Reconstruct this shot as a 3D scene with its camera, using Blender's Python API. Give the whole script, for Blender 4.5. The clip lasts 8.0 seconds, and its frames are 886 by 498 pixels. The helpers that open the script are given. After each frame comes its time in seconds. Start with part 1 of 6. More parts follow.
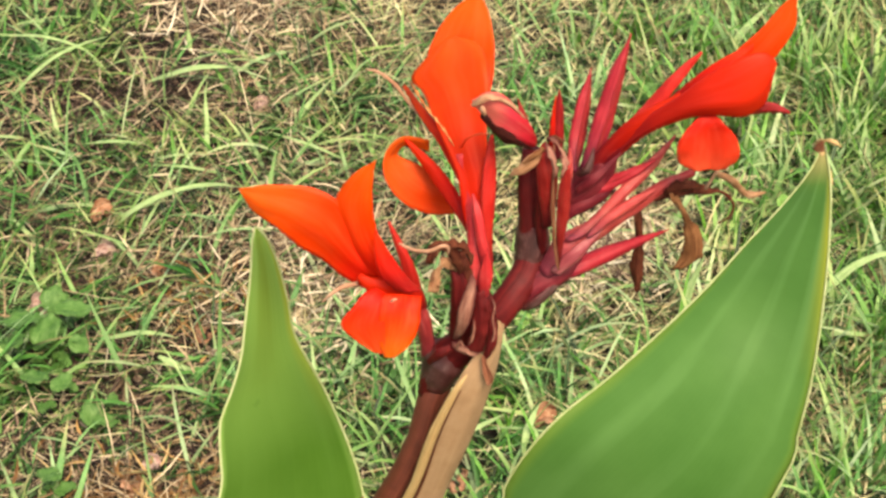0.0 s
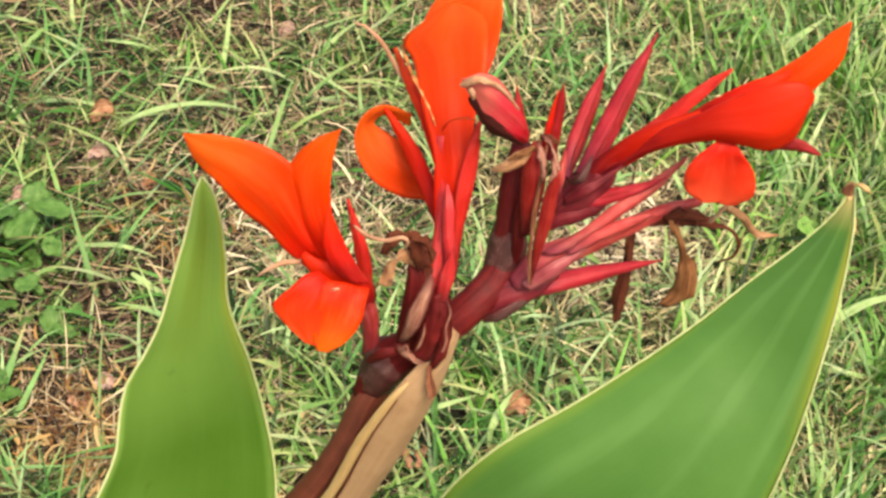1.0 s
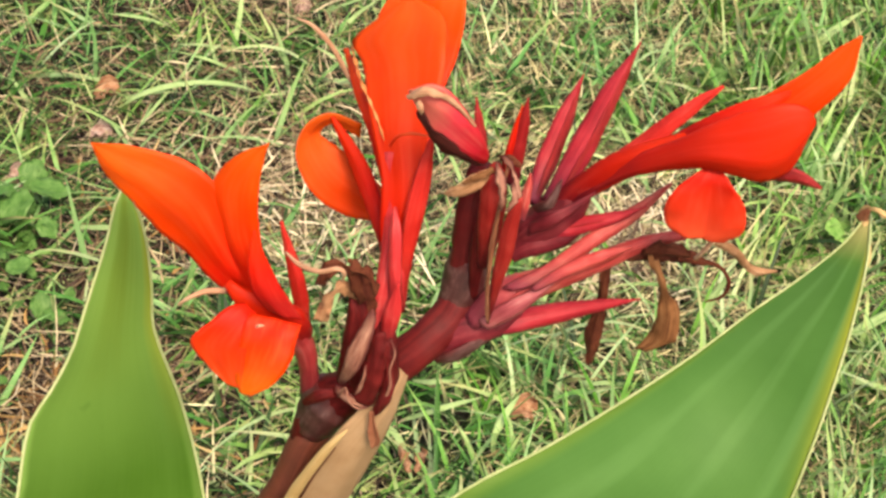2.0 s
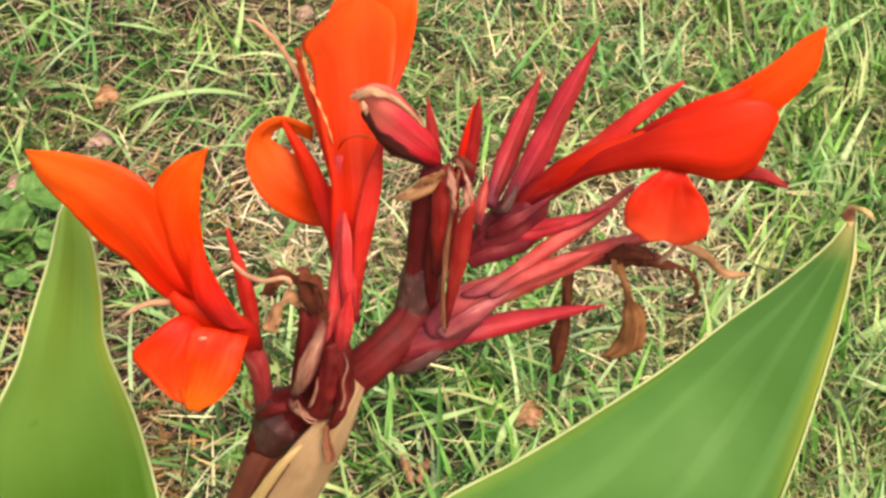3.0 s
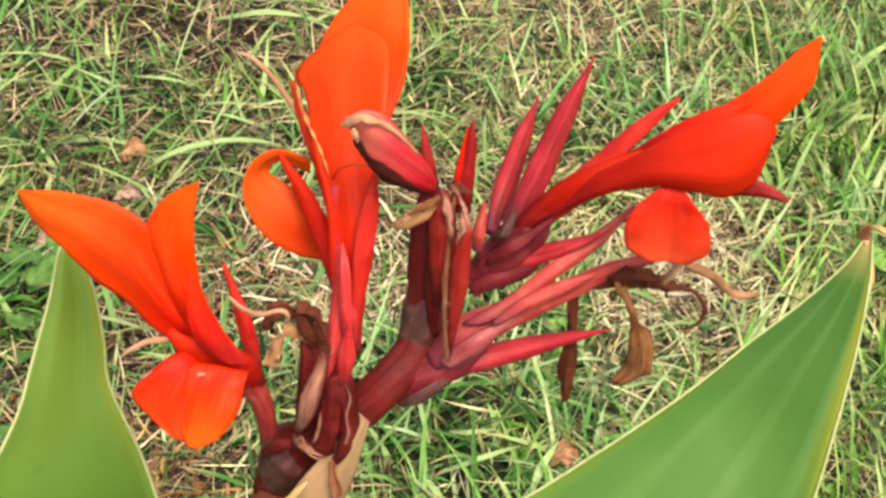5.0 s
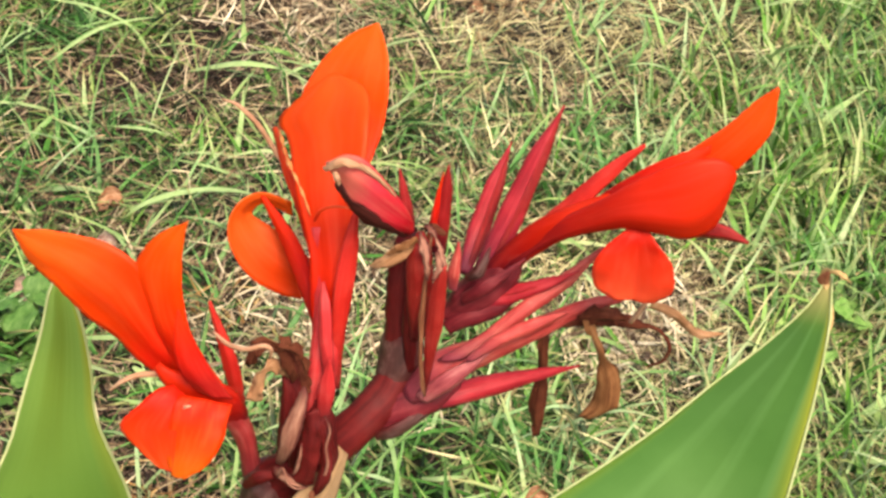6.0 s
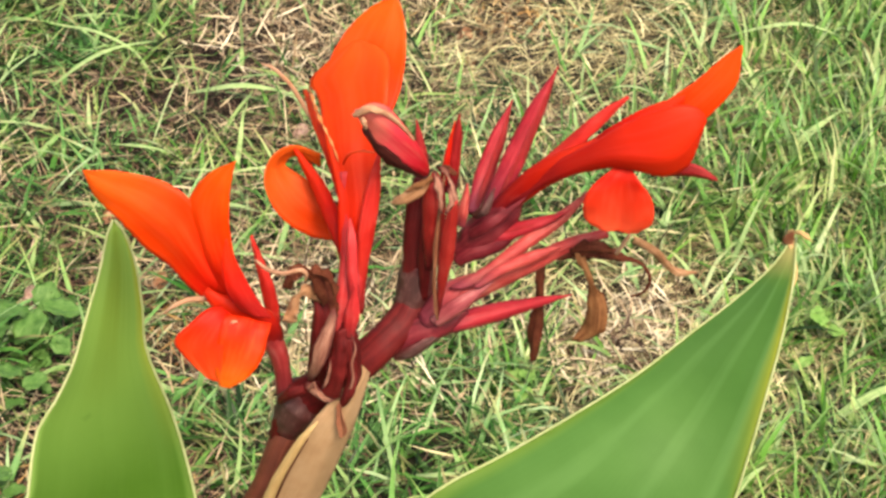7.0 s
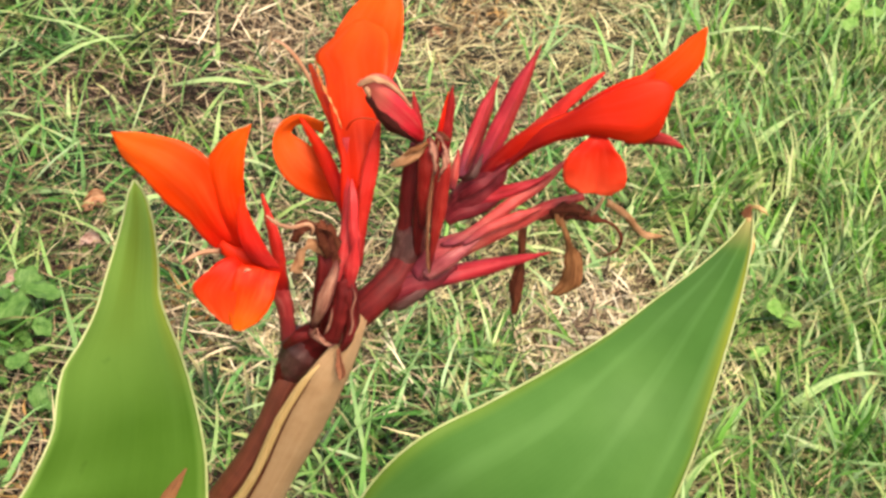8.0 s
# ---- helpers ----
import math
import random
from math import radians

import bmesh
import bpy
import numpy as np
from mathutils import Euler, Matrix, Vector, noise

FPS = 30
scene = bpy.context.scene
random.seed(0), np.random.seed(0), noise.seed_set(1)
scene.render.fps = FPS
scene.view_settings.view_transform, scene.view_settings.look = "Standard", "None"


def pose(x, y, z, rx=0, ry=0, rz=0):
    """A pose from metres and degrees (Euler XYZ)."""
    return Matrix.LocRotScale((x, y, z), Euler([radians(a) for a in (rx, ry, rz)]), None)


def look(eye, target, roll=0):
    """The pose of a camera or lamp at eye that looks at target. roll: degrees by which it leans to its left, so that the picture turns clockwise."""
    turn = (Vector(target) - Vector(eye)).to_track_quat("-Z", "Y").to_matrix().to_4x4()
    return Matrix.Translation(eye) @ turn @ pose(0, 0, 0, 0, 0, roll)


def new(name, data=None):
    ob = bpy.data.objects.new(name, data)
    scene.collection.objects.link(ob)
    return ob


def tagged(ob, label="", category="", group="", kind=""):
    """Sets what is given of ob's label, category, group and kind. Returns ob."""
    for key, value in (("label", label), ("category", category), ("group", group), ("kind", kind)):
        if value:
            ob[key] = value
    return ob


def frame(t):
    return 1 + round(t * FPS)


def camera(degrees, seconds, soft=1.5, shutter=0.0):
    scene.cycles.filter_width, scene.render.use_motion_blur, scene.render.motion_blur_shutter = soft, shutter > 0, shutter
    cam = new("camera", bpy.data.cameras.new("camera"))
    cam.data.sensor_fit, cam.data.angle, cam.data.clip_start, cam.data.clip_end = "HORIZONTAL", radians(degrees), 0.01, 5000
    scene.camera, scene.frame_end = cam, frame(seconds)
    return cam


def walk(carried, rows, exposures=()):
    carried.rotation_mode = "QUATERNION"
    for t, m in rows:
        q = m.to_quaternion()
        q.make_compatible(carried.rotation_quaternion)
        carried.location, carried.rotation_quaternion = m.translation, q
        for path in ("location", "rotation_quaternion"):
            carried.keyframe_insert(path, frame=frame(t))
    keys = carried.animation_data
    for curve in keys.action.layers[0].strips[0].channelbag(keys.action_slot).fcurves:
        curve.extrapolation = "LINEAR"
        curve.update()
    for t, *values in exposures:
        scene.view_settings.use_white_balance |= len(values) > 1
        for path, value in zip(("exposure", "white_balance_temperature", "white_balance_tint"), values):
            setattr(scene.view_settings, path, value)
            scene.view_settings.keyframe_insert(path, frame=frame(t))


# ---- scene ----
# ---------------------------------------------------------------- camera
cam = camera(28.0, 8.0, soft=2.8)
PATH = [
    (0, (0.0040, -0.5860, 1.3130), (-0.1290, 0.9920, 0.0910), -0.50),
    (0.3, (0.0028, -0.5497, 1.3007), (-0.0606, 1.0248, 0.0692), 4.33),
    (0.5, (0.0110, -0.5390, 1.2930), (-0.0700, 1.0250, 0.0490), 6.80),
    (0.7, (0.0119, -0.5227, 1.2858), (-0.0758, 1.0303, 0.0294), 8.76),
    (1, (0.0160, -0.5060, 1.2740), (-0.1280, 1.0340, 0.0070), 9.00),
    (1.2, (0.0110, -0.4873, 1.2617), (-0.1278, 1.0446, -0.0156), 9.75),
    (1.5, (0.0200, -0.4640, 1.2480), (-0.1810, 1.0500, -0.0430), 7.80),
    (1.7, (0.0194, -0.4448, 1.2477), (-0.1608, 1.0753, -0.0391), 8.34),
    (2, (0.0340, -0.4300, 1.2420), (-0.1450, 1.0850, -0.0510), 9.80),
    (2.1, (0.0326, -0.4275, 1.2426), (-0.1250, 1.0868, -0.0541), 10.49),
    (2.2, (0.0380, -0.4210, 1.2430), (-0.1250, 1.1030, -0.0420), 10.40),
    (3.3, (0.0540, -0.4060, 1.2270), (-0.1690, 1.0990, -0.0720), 7.60),
    (3.5, (0.0560, -0.4030, 1.2290), (-0.1740, 1.0930, -0.0780), 7.30),
    (3.8, (0.0568, -0.4010, 1.2289), (-0.1692, 1.1138, -0.0574), 7.22),
    (4, (0.0580, -0.4020, 1.2290), (-0.1910, 1.1210, -0.0440), 6.70),
    (4.2, (0.0533, -0.4031, 1.2302), (-0.1940, 1.1306, -0.0295), 6.88),
    (4.5, (0.0580, -0.4030, 1.2280), (-0.2040, 1.1280, -0.0310), 6.20),
    (4.7, (0.0630, -0.4020, 1.2220), (-0.2070, 1.1300, -0.0350), 5.40),
    (5.8, (0.0660, -0.4170, 1.2280), (-0.1770, 1.1400, -0.0020), 5.90),
    (6, (0.0670, -0.4250, 1.2340), (-0.1760, 1.1520, 0.0290), 6.10),
    (6.2, (0.0660, -0.4453, 1.2415), (-0.1949, 1.1213, 0.0263), 5.93),
    (6.5, (0.0700, -0.4680, 1.2470), (-0.1680, 1.1340, 0.0730), 6.50),
    (6.7, (0.0702, -0.4882, 1.2540), (-0.1543, 1.1319, 0.1025), 6.52),
    (7, (0.0750, -0.5130, 1.2550), (-0.1600, 1.0950, 0.0890), 6.30),
    (7.2, (0.0727, -0.5267, 1.2628), (-0.1459, 1.1021, 0.1231), 6.30),
    (7.5, (0.0790, -0.5480, 1.2680), (-0.1150, 1.0650, 0.1020), 7.00),
    (7.8, (0.0750, -0.5646, 1.2785), (-0.1208, 1.0686, 0.1416), 7.28),
    (8, (0.0740, -0.5790, 1.2780), (-0.1180, 1.0410, 0.1220), 7.90),
]
walk(cam, [(t, look(eye, target, roll)) for t, eye, target, roll in PATH], [(0.0, 1.23, 7650, 10), (4.0, 1.22, 7650, 10), (6.0, 1.26, 7500, 10), (8.0, 1.27, 7550, 10)])

# ---------------------------------------------------------------- light: bright, thin overcast
SUN_ELEVATION, SUN_ROTATION = radians(57), radians(150)
world = bpy.data.worlds.new("overcast_sky")
scene.world = world
world.use_nodes = True
wn = world.node_tree.nodes
sky = wn.new("ShaderNodeTexSky")
sky.sky_type = "NISHITA"
sky.sun_disc = False
sky.sun_elevation, sky.sun_rotation = SUN_ELEVATION, SUN_ROTATION
sky.air_density, sky.dust_density, sky.ozone_density = 1.0, 4.0, 1.0
wn["Background"].inputs["Strength"].default_value = 0.16
world.node_tree.links.new(sky.outputs[0], wn["Background"].inputs["Color"])
sun_lamp = bpy.data.lights.new("sun", "SUN")
sun_lamp.energy, sun_lamp.angle, sun_lamp.color = 2.3, radians(25), (1.0, 0.93, 0.80)
sun = new("sun", sun_lamp)
away = Vector((math.sin(SUN_ROTATION) * math.cos(SUN_ELEVATION), math.cos(SUN_ROTATION) * math.cos(SUN_ELEVATION), math.sin(SUN_ELEVATION)))
sun.matrix_basis = look(away * 30, (0, 0, 0))


# ---------------------------------------------------------------- materials
class Mat:
    """A small wrapper round a node material with one Principled shader."""

    def __init__(self, name, roughness=0.5, translucent=0.0):
        self.mat = bpy.data.materials.new(name)
        self.mat.use_nodes = True
        self.tree = self.mat.node_tree
        self.shader = self.tree.nodes["Principled BSDF"]
        self.shader.inputs["Roughness"].default_value = roughness
        self.translucent = translucent

    def node(self, kind, **inputs):
        n = self.tree.nodes.new(kind)
        for key, value in inputs.items():
            self.put(n, key.replace("_", " "), value)
        return n

    def put(self, n, key, value):
        if isinstance(value, bpy.types.NodeSocket):
            self.tree.links.new(value, n.inputs[key])
        else:
            n.inputs[key].default_value = value

    def coords(self, which, scale=(1, 1, 1)):
        c = self.node("ShaderNodeTexCoord")
        m = self.node("ShaderNodeMapping", Vector=c.outputs[which])
        m.inputs["Scale"].default_value = scale
        return m.outputs[0]

    def noise(self, vector, scale, detail=4.0, rough=0.55, distort=0.0):
        return self.node("ShaderNodeTexNoise", Vector=vector, Scale=scale, Detail=detail, Roughness=rough, Distortion=distort).outputs["Fac"]

    def ramp(self, fac, stops):
        r = self.node("ShaderNodeValToRGB", Fac=fac)
        els = r.color_ramp.elements
        while len(els) < len(stops):
            els.new(0.5)
        for e, (at, rgb) in zip(els, stops):
            e.position, e.color = at, (*rgb, 1)
        return r.outputs[0]

    def mix(self, fac, a, b, blend="MIX"):
        n = self.tree.nodes.new("ShaderNodeMix")
        n.data_type, n.blend_type = "RGBA", blend
        for key, value in ((0, fac), (6, a), (7, b)):
            if isinstance(value, bpy.types.NodeSocket):
                self.tree.links.new(value, n.inputs[key])
            elif key == 0:
                n.inputs[0].default_value = value
            else:
                n.inputs[key].default_value = (*value, 1)
        return n.outputs[2]

    def math(self, op, a, b=0.0):
        n = self.tree.nodes.new("ShaderNodeMath")
        n.operation = op
        for i, value in enumerate((a, b)):
            self.put(n, i, value)
        return n.outputs[0]

    def uv(self):
        c = self.node("ShaderNodeTexCoord")
        s = self.node("ShaderNodeSeparateXYZ", Vector=c.outputs["UV"])
        return s.outputs[0], s.outputs[1]

    def bump(self, height, strength=0.3, distance=0.0005):
        b = self.node("ShaderNodeBump", Height=height, Strength=strength, Distance=distance)
        self.tree.links.new(b.outputs[0], self.shader.inputs["Normal"])

    def done(self, color):
        self.put(self.shader, "Base Color", color)
        if self.translucent:
            out = self.tree.nodes["Material Output"]
            tl = self.node("ShaderNodeBsdfTranslucent", Color=color)
            mixed = self.tree.nodes.new("ShaderNodeMixShader")
            mixed.inputs[0].default_value = self.translucent
            self.tree.links.new(self.shader.outputs[0], mixed.inputs[1])
            self.tree.links.new(tl.outputs[0], mixed.inputs[2])
            self.tree.links.new(mixed.outputs[0], out.inputs["Surface"])
        return self.mat


def petal_material(name, base, middle, tip, at=(0.2, 0.55, 0.9)):
    m = Mat(name, 0.42, 0.46)
    u, v = m.uv()
    veins = m.noise(m.coords("UV", (1.2, 26, 1)), 3.0, 3, 0.6)
    cloud = m.noise(m.coords("Object"), 90, 3)
    along = m.math("ADD", u, m.math("MULTIPLY", m.math("SUBTRACT", cloud, 0.5), 0.25))
    color = m.ramp(along, [(at[0], base), (at[1], middle), (at[2], tip)])
    color = m.mix(m.math("MULTIPLY", veins, 0.13), color, tuple(c * 0.80 for c in base), "MIX")
    fold = m.noise(m.coords("UV", (1.6, 5, 1)), 1.6, 3, 0.5)
    color = m.mix(m.ramp(fold, [(0.45, (0, 0, 0)), (0.75, (0.20, 0.20, 0.20))]), color, tuple(min(0.95, c * 1.1 + 0.045) for c in tip))
    m.put(m.shader, "Roughness", m.math("ADD", m.math("MULTIPLY", cloud, 0.2), 0.34))
    m.put(m.shader, "Specular IOR Level", 0.16)
    m.bump(m.math("ADD", veins, fold), 0.25, 0.0006)
    return m.done(color)


PETAL_ORANGE = petal_material("petal_orange", (0.6878, 0.0129, 0.0050), (0.7518, 0.0516, 0.0050), (0.7676, 0.1166, 0.0099))
PETAL_FLAME = petal_material("petal_flame", (0.594, 0.0122, 0.00381), (0.693, 0.0381, 0.00381), (0.708, 0.08, 0.00762))
PETAL_RED = petal_material("petal_red", (0.351, 0.00838, 0.00762), (0.64, 0.0137, 0.00533), (0.701, 0.0305, 0.00457))
PETAL_FOOT = petal_material("petal_red_dark_foot", (0.130, 0.00650, 0.01250), (0.470, 0.0115, 0.00700), (0.701, 0.0259, 0.00457), (0.16, 0.45, 0.86))
PETAL_CORAL = petal_material("petal_coral", (0.6118, 0.0130, 0.0046), (0.7056, 0.0406, 0.0076), (0.7220, 0.0724, 0.0137))
PETAL_LOBE = petal_material("petal_lobe_orange", (0.67, 0.0198, 0.00381), (0.708, 0.0571, 0.00457), (0.724, 0.144, 0.0107), (0.15, 0.5, 0.92))
PETAL_LIGHT = petal_material("petal_light_coral", (0.64, 0.0198, 0.00609), (0.716, 0.0762, 0.0198), (0.724, 0.137, 0.0457))
PETAL_LIP = petal_material("petal_lip_red", (0.60, 0.0150, 0.00609), (0.69, 0.0400, 0.0145), (0.71, 0.0780, 0.0300))
PETAL_BACK = petal_material("petal_back_orange", (0.69, 0.050, 0.0070), (0.72, 0.095, 0.0120), (0.73, 0.120, 0.0140))
PETAL_PINK = petal_material("petal_pink", (0.56, 0.010, 0.024), (0.65, 0.050, 0.074), (0.62, 0.280, 0.180), (0.15, 0.60, 1.02))


def tissue(name, dark, mid, light, sheen_tint=None, roughness=0.45, sheen=False, streak=(1.0, 14, 1), translucent=0.0, foot=None, gloss=0.2, border=None):
    m = Mat(name, roughness, translucent)
    streaks = m.noise(m.coords("UV", streak), 2.5, 4, 0.6)
    cloud = m.noise(m.coords("Object"), 110, 4)
    color = m.ramp(m.math("ADD", m.math("MULTIPLY", streaks, 0.6), m.math("MULTIPLY", cloud, 0.4)), [(0.34, dark), (0.5, mid), (0.68, light)])
    if foot:
        u, v = m.uv()
        color = m.mix(m.ramp(m.math("ADD", u, m.math("MULTIPLY", cloud, 0.12)), [(0.10, (0.9, 0.9, 0.9)), (0.42, (0, 0, 0))]), color, foot)
    if border:
        u, v = m.uv()
        far = m.math("MAXIMUM", m.math("ABSOLUTE", m.math("SUBTRACT", v, 0.5)), m.math("ABSOLUTE", m.math("SUBTRACT", u, 0.5)))
        color = m.mix(m.ramp(m.math("ADD", far, m.math("MULTIPLY", cloud, 0.15)), [(0.36, (0, 0, 0)), (0.54, (0.95, 0.95, 0.95))]), color, border)
    # paler patches stand in for the greyish sheen of reflected sky
    if sheen_tint:
        patch = m.noise(m.coords("Object"), 48, 3)
        color = m.mix(m.ramp(patch, [(0.54, (0, 0, 0)), (0.72, (0.3, 0.3, 0.3))]), color, sheen_tint)
    if sheen:
        m.put(m.shader, "Roughness", m.math("ADD", m.math("MULTIPLY", m.noise(m.coords("Object"), 75, 3), 0.5), roughness - 0.15))
    m.put(m.shader, "Specular IOR Level", gloss)
    m.bump(m.math("ADD", streaks, cloud), 0.5, 0.0006)
    return m.done(color)


SEPAL = tissue("sepal_crimson", (0.116, 0.00408, 0.00544), (0.218, 0.00748, 0.00884), (0.313, 0.0272, 0.0272), translucent=0.12, foot=(0.0408, 0.00408, 0.00816))
SEPAL_DULL = tissue("sepal_dull_red", (0.170, 0.0060, 0.0060), (0.285, 0.0150, 0.0130), (0.400, 0.0620, 0.0500), translucent=0.18, foot=(0.070, 0.0050, 0.0075))
SEPAL_ROSE = tissue("sepal_rose_red", (0.330, 0.0130, 0.0150), (0.470, 0.0260, 0.0290), (0.540, 0.0880, 0.0850), translucent=0.22, streak=(0.8, 8, 1), foot=(0.190, 0.0160, 0.0200))
SEPAL_BRIGHT = tissue("sepal_scarlet", (0.326, 0.00816, 0.00612), (0.476, 0.0177, 0.0129), (0.544, 0.0646, 0.0476), translucent=0.25, foot=(0.109, 0.0068, 0.00816))
BUD = tissue("bud_crimson", (0.145, 0.00408, 0.0085), (0.250, 0.0090, 0.0165), (0.330, 0.0380, 0.045), foot=(0.068, 0.0068, 0.0200), sheen=True, gloss=0.2)
PINK_BUD = tissue("bud_rose", (0.1800, 0.0088, 0.0107), (0.3120, 0.0392, 0.0363), (0.4070, 0.1320, 0.1033), foot=(0.1430, 0.0220, 0.0351), streak=(0.8, 6, 1))
MAUVE = tissue("scale_mauve", (0.1430, 0.0204, 0.0277), (0.2270, 0.0433, 0.0508), (0.3350, 0.1380, 0.1292), streak=(1, 5, 1))
MAROON = tissue("stalk_maroon", (0.030, 0.0026, 0.0026), (0.074, 0.0052, 0.0056), (0.126, 0.0115, 0.0110), (0.078, 0.0200, 0.0190), gloss=0.11, streak=(0.8, 7, 1), sheen=True)
PURPLE = tissue("calyx_purple", (0.0420, 0.0034, 0.0058), (0.0998, 0.0070, 0.0119), (0.1785, 0.0260, 0.0306), (0.1071, 0.0408, 0.0416), gloss=0.18, streak=(0.8, 7, 1), sheen=True)
STEM_BROWN = tissue("stem_brown", (0.0540, 0.0145, 0.0075), (0.094, 0.0225, 0.0130), (0.138, 0.0385, 0.0225), gloss=0.25, sheen=True)
DRIED_BROWN = tissue("dried_brown", (0.0204, 0.0034, 0.00204), (0.0646, 0.0136, 0.0068), (0.15, 0.051, 0.0231), roughness=0.8, gloss=0.12)
DRIED_TAN = tissue("dried_tan", (0.150, 0.0560, 0.0250), (0.310, 0.150, 0.0740), (0.450, 0.285, 0.170), roughness=0.75, translucent=0.15, gloss=0.15, streak=(1.2, 6, 1))
TUBE_ROSE = tissue("flower_tube_rose", (0.180, 0.0120, 0.0150), (0.300, 0.0290, 0.0310), (0.400, 0.0900, 0.0850), foot=(0.090, 0.0110, 0.0160), streak=(0.8, 6, 1))
SHEATH_TAN = tissue("sheath_tan", (0.1987, 0.1130, 0.0559), (0.2571, 0.1547, 0.0828), (0.3156, 0.2082, 0.1201), roughness=0.6, gloss=0.2, streak=(0.6, 30, 1))
SHEATH_PALE = tissue("sheath_pale", (0.2934, 0.1753, 0.0658), (0.3546, 0.2296, 0.0959), (0.4041, 0.2901, 0.1373), roughness=0.6, gloss=0.2)
FILAMENT = tissue("filament_cream", (0.272, 0.116, 0.0612), (0.381, 0.204, 0.122), (0.49, 0.34, 0.231), roughness=0.6)
POLLEN = tissue("anther_yellow", (0.245, 0.0204, 0.0068), (0.408, 0.136, 0.0408), (0.503, 0.34, 0.136), roughness=0.8, streak=(40, 5, 1))
WITHERED_TAN = tissue("withered_petal_tan", (0.26, 0.110, 0.060), (0.43, 0.225, 0.130), (0.55, 0.360, 0.240), roughness=0.7, translucent=0.2, gloss=0.15, streak=(1.2, 5, 1))
RUST = tissue("dead_leaf_rust", (0.0884, 0.0272, 0.0136), (0.272, 0.126, 0.0646), (0.462, 0.326, 0.224), roughness=0.8, gloss=0.2, streak=(2, 4, 1), translucent=0.15)
BRACT = tissue("bract_brown", (0.095, 0.0270, 0.0200), (0.22, 0.092, 0.062), (0.36, 0.210, 0.150), roughness=0.7, gloss=0.2, streak=(1.5, 4, 1), border=(0.068, 0.0109, 0.00952))
SCORCHED = tissue("petal_scorched", (0.015, 0.00272, 0.00204), (0.034, 0.00476, 0.00408), (0.0748, 0.015, 0.0109), roughness=0.7, gloss=0.12)
BLUSH = tissue("fallen_petal_blush", (0.163, 0.068, 0.0544), (0.354, 0.224, 0.184), (0.517, 0.435, 0.381), roughness=0.7, gloss=0.2, streak=(2, 4, 1), translucent=0.15)
# grey-brown bracts; the light stop adds their silver glints as colour
SILVER = tissue("bract_grey", (0.0272, 0.0068, 0.00612), (0.051, 0.0177, 0.0156), (0.15, 0.0816, 0.0782), roughness=0.45, gloss=0.3, streak=(1.2, 5, 1), border=(0.0578, 0.0068, 0.0068), sheen=True)
HUSK = tissue("husk_orange_brown", (0.0578, 0.0177, 0.0068), (0.17, 0.068, 0.0258), (0.272, 0.136, 0.0578), roughness=0.7, translucent=0.25, gloss=0.15, streak=(1.0, 5, 1))
LATH = tissue("dry_sepal_red_brown", (0.0884, 0.0231, 0.0122), (0.17, 0.0578, 0.0286), (0.286, 0.143, 0.0816), roughness=0.65, gloss=0.2)


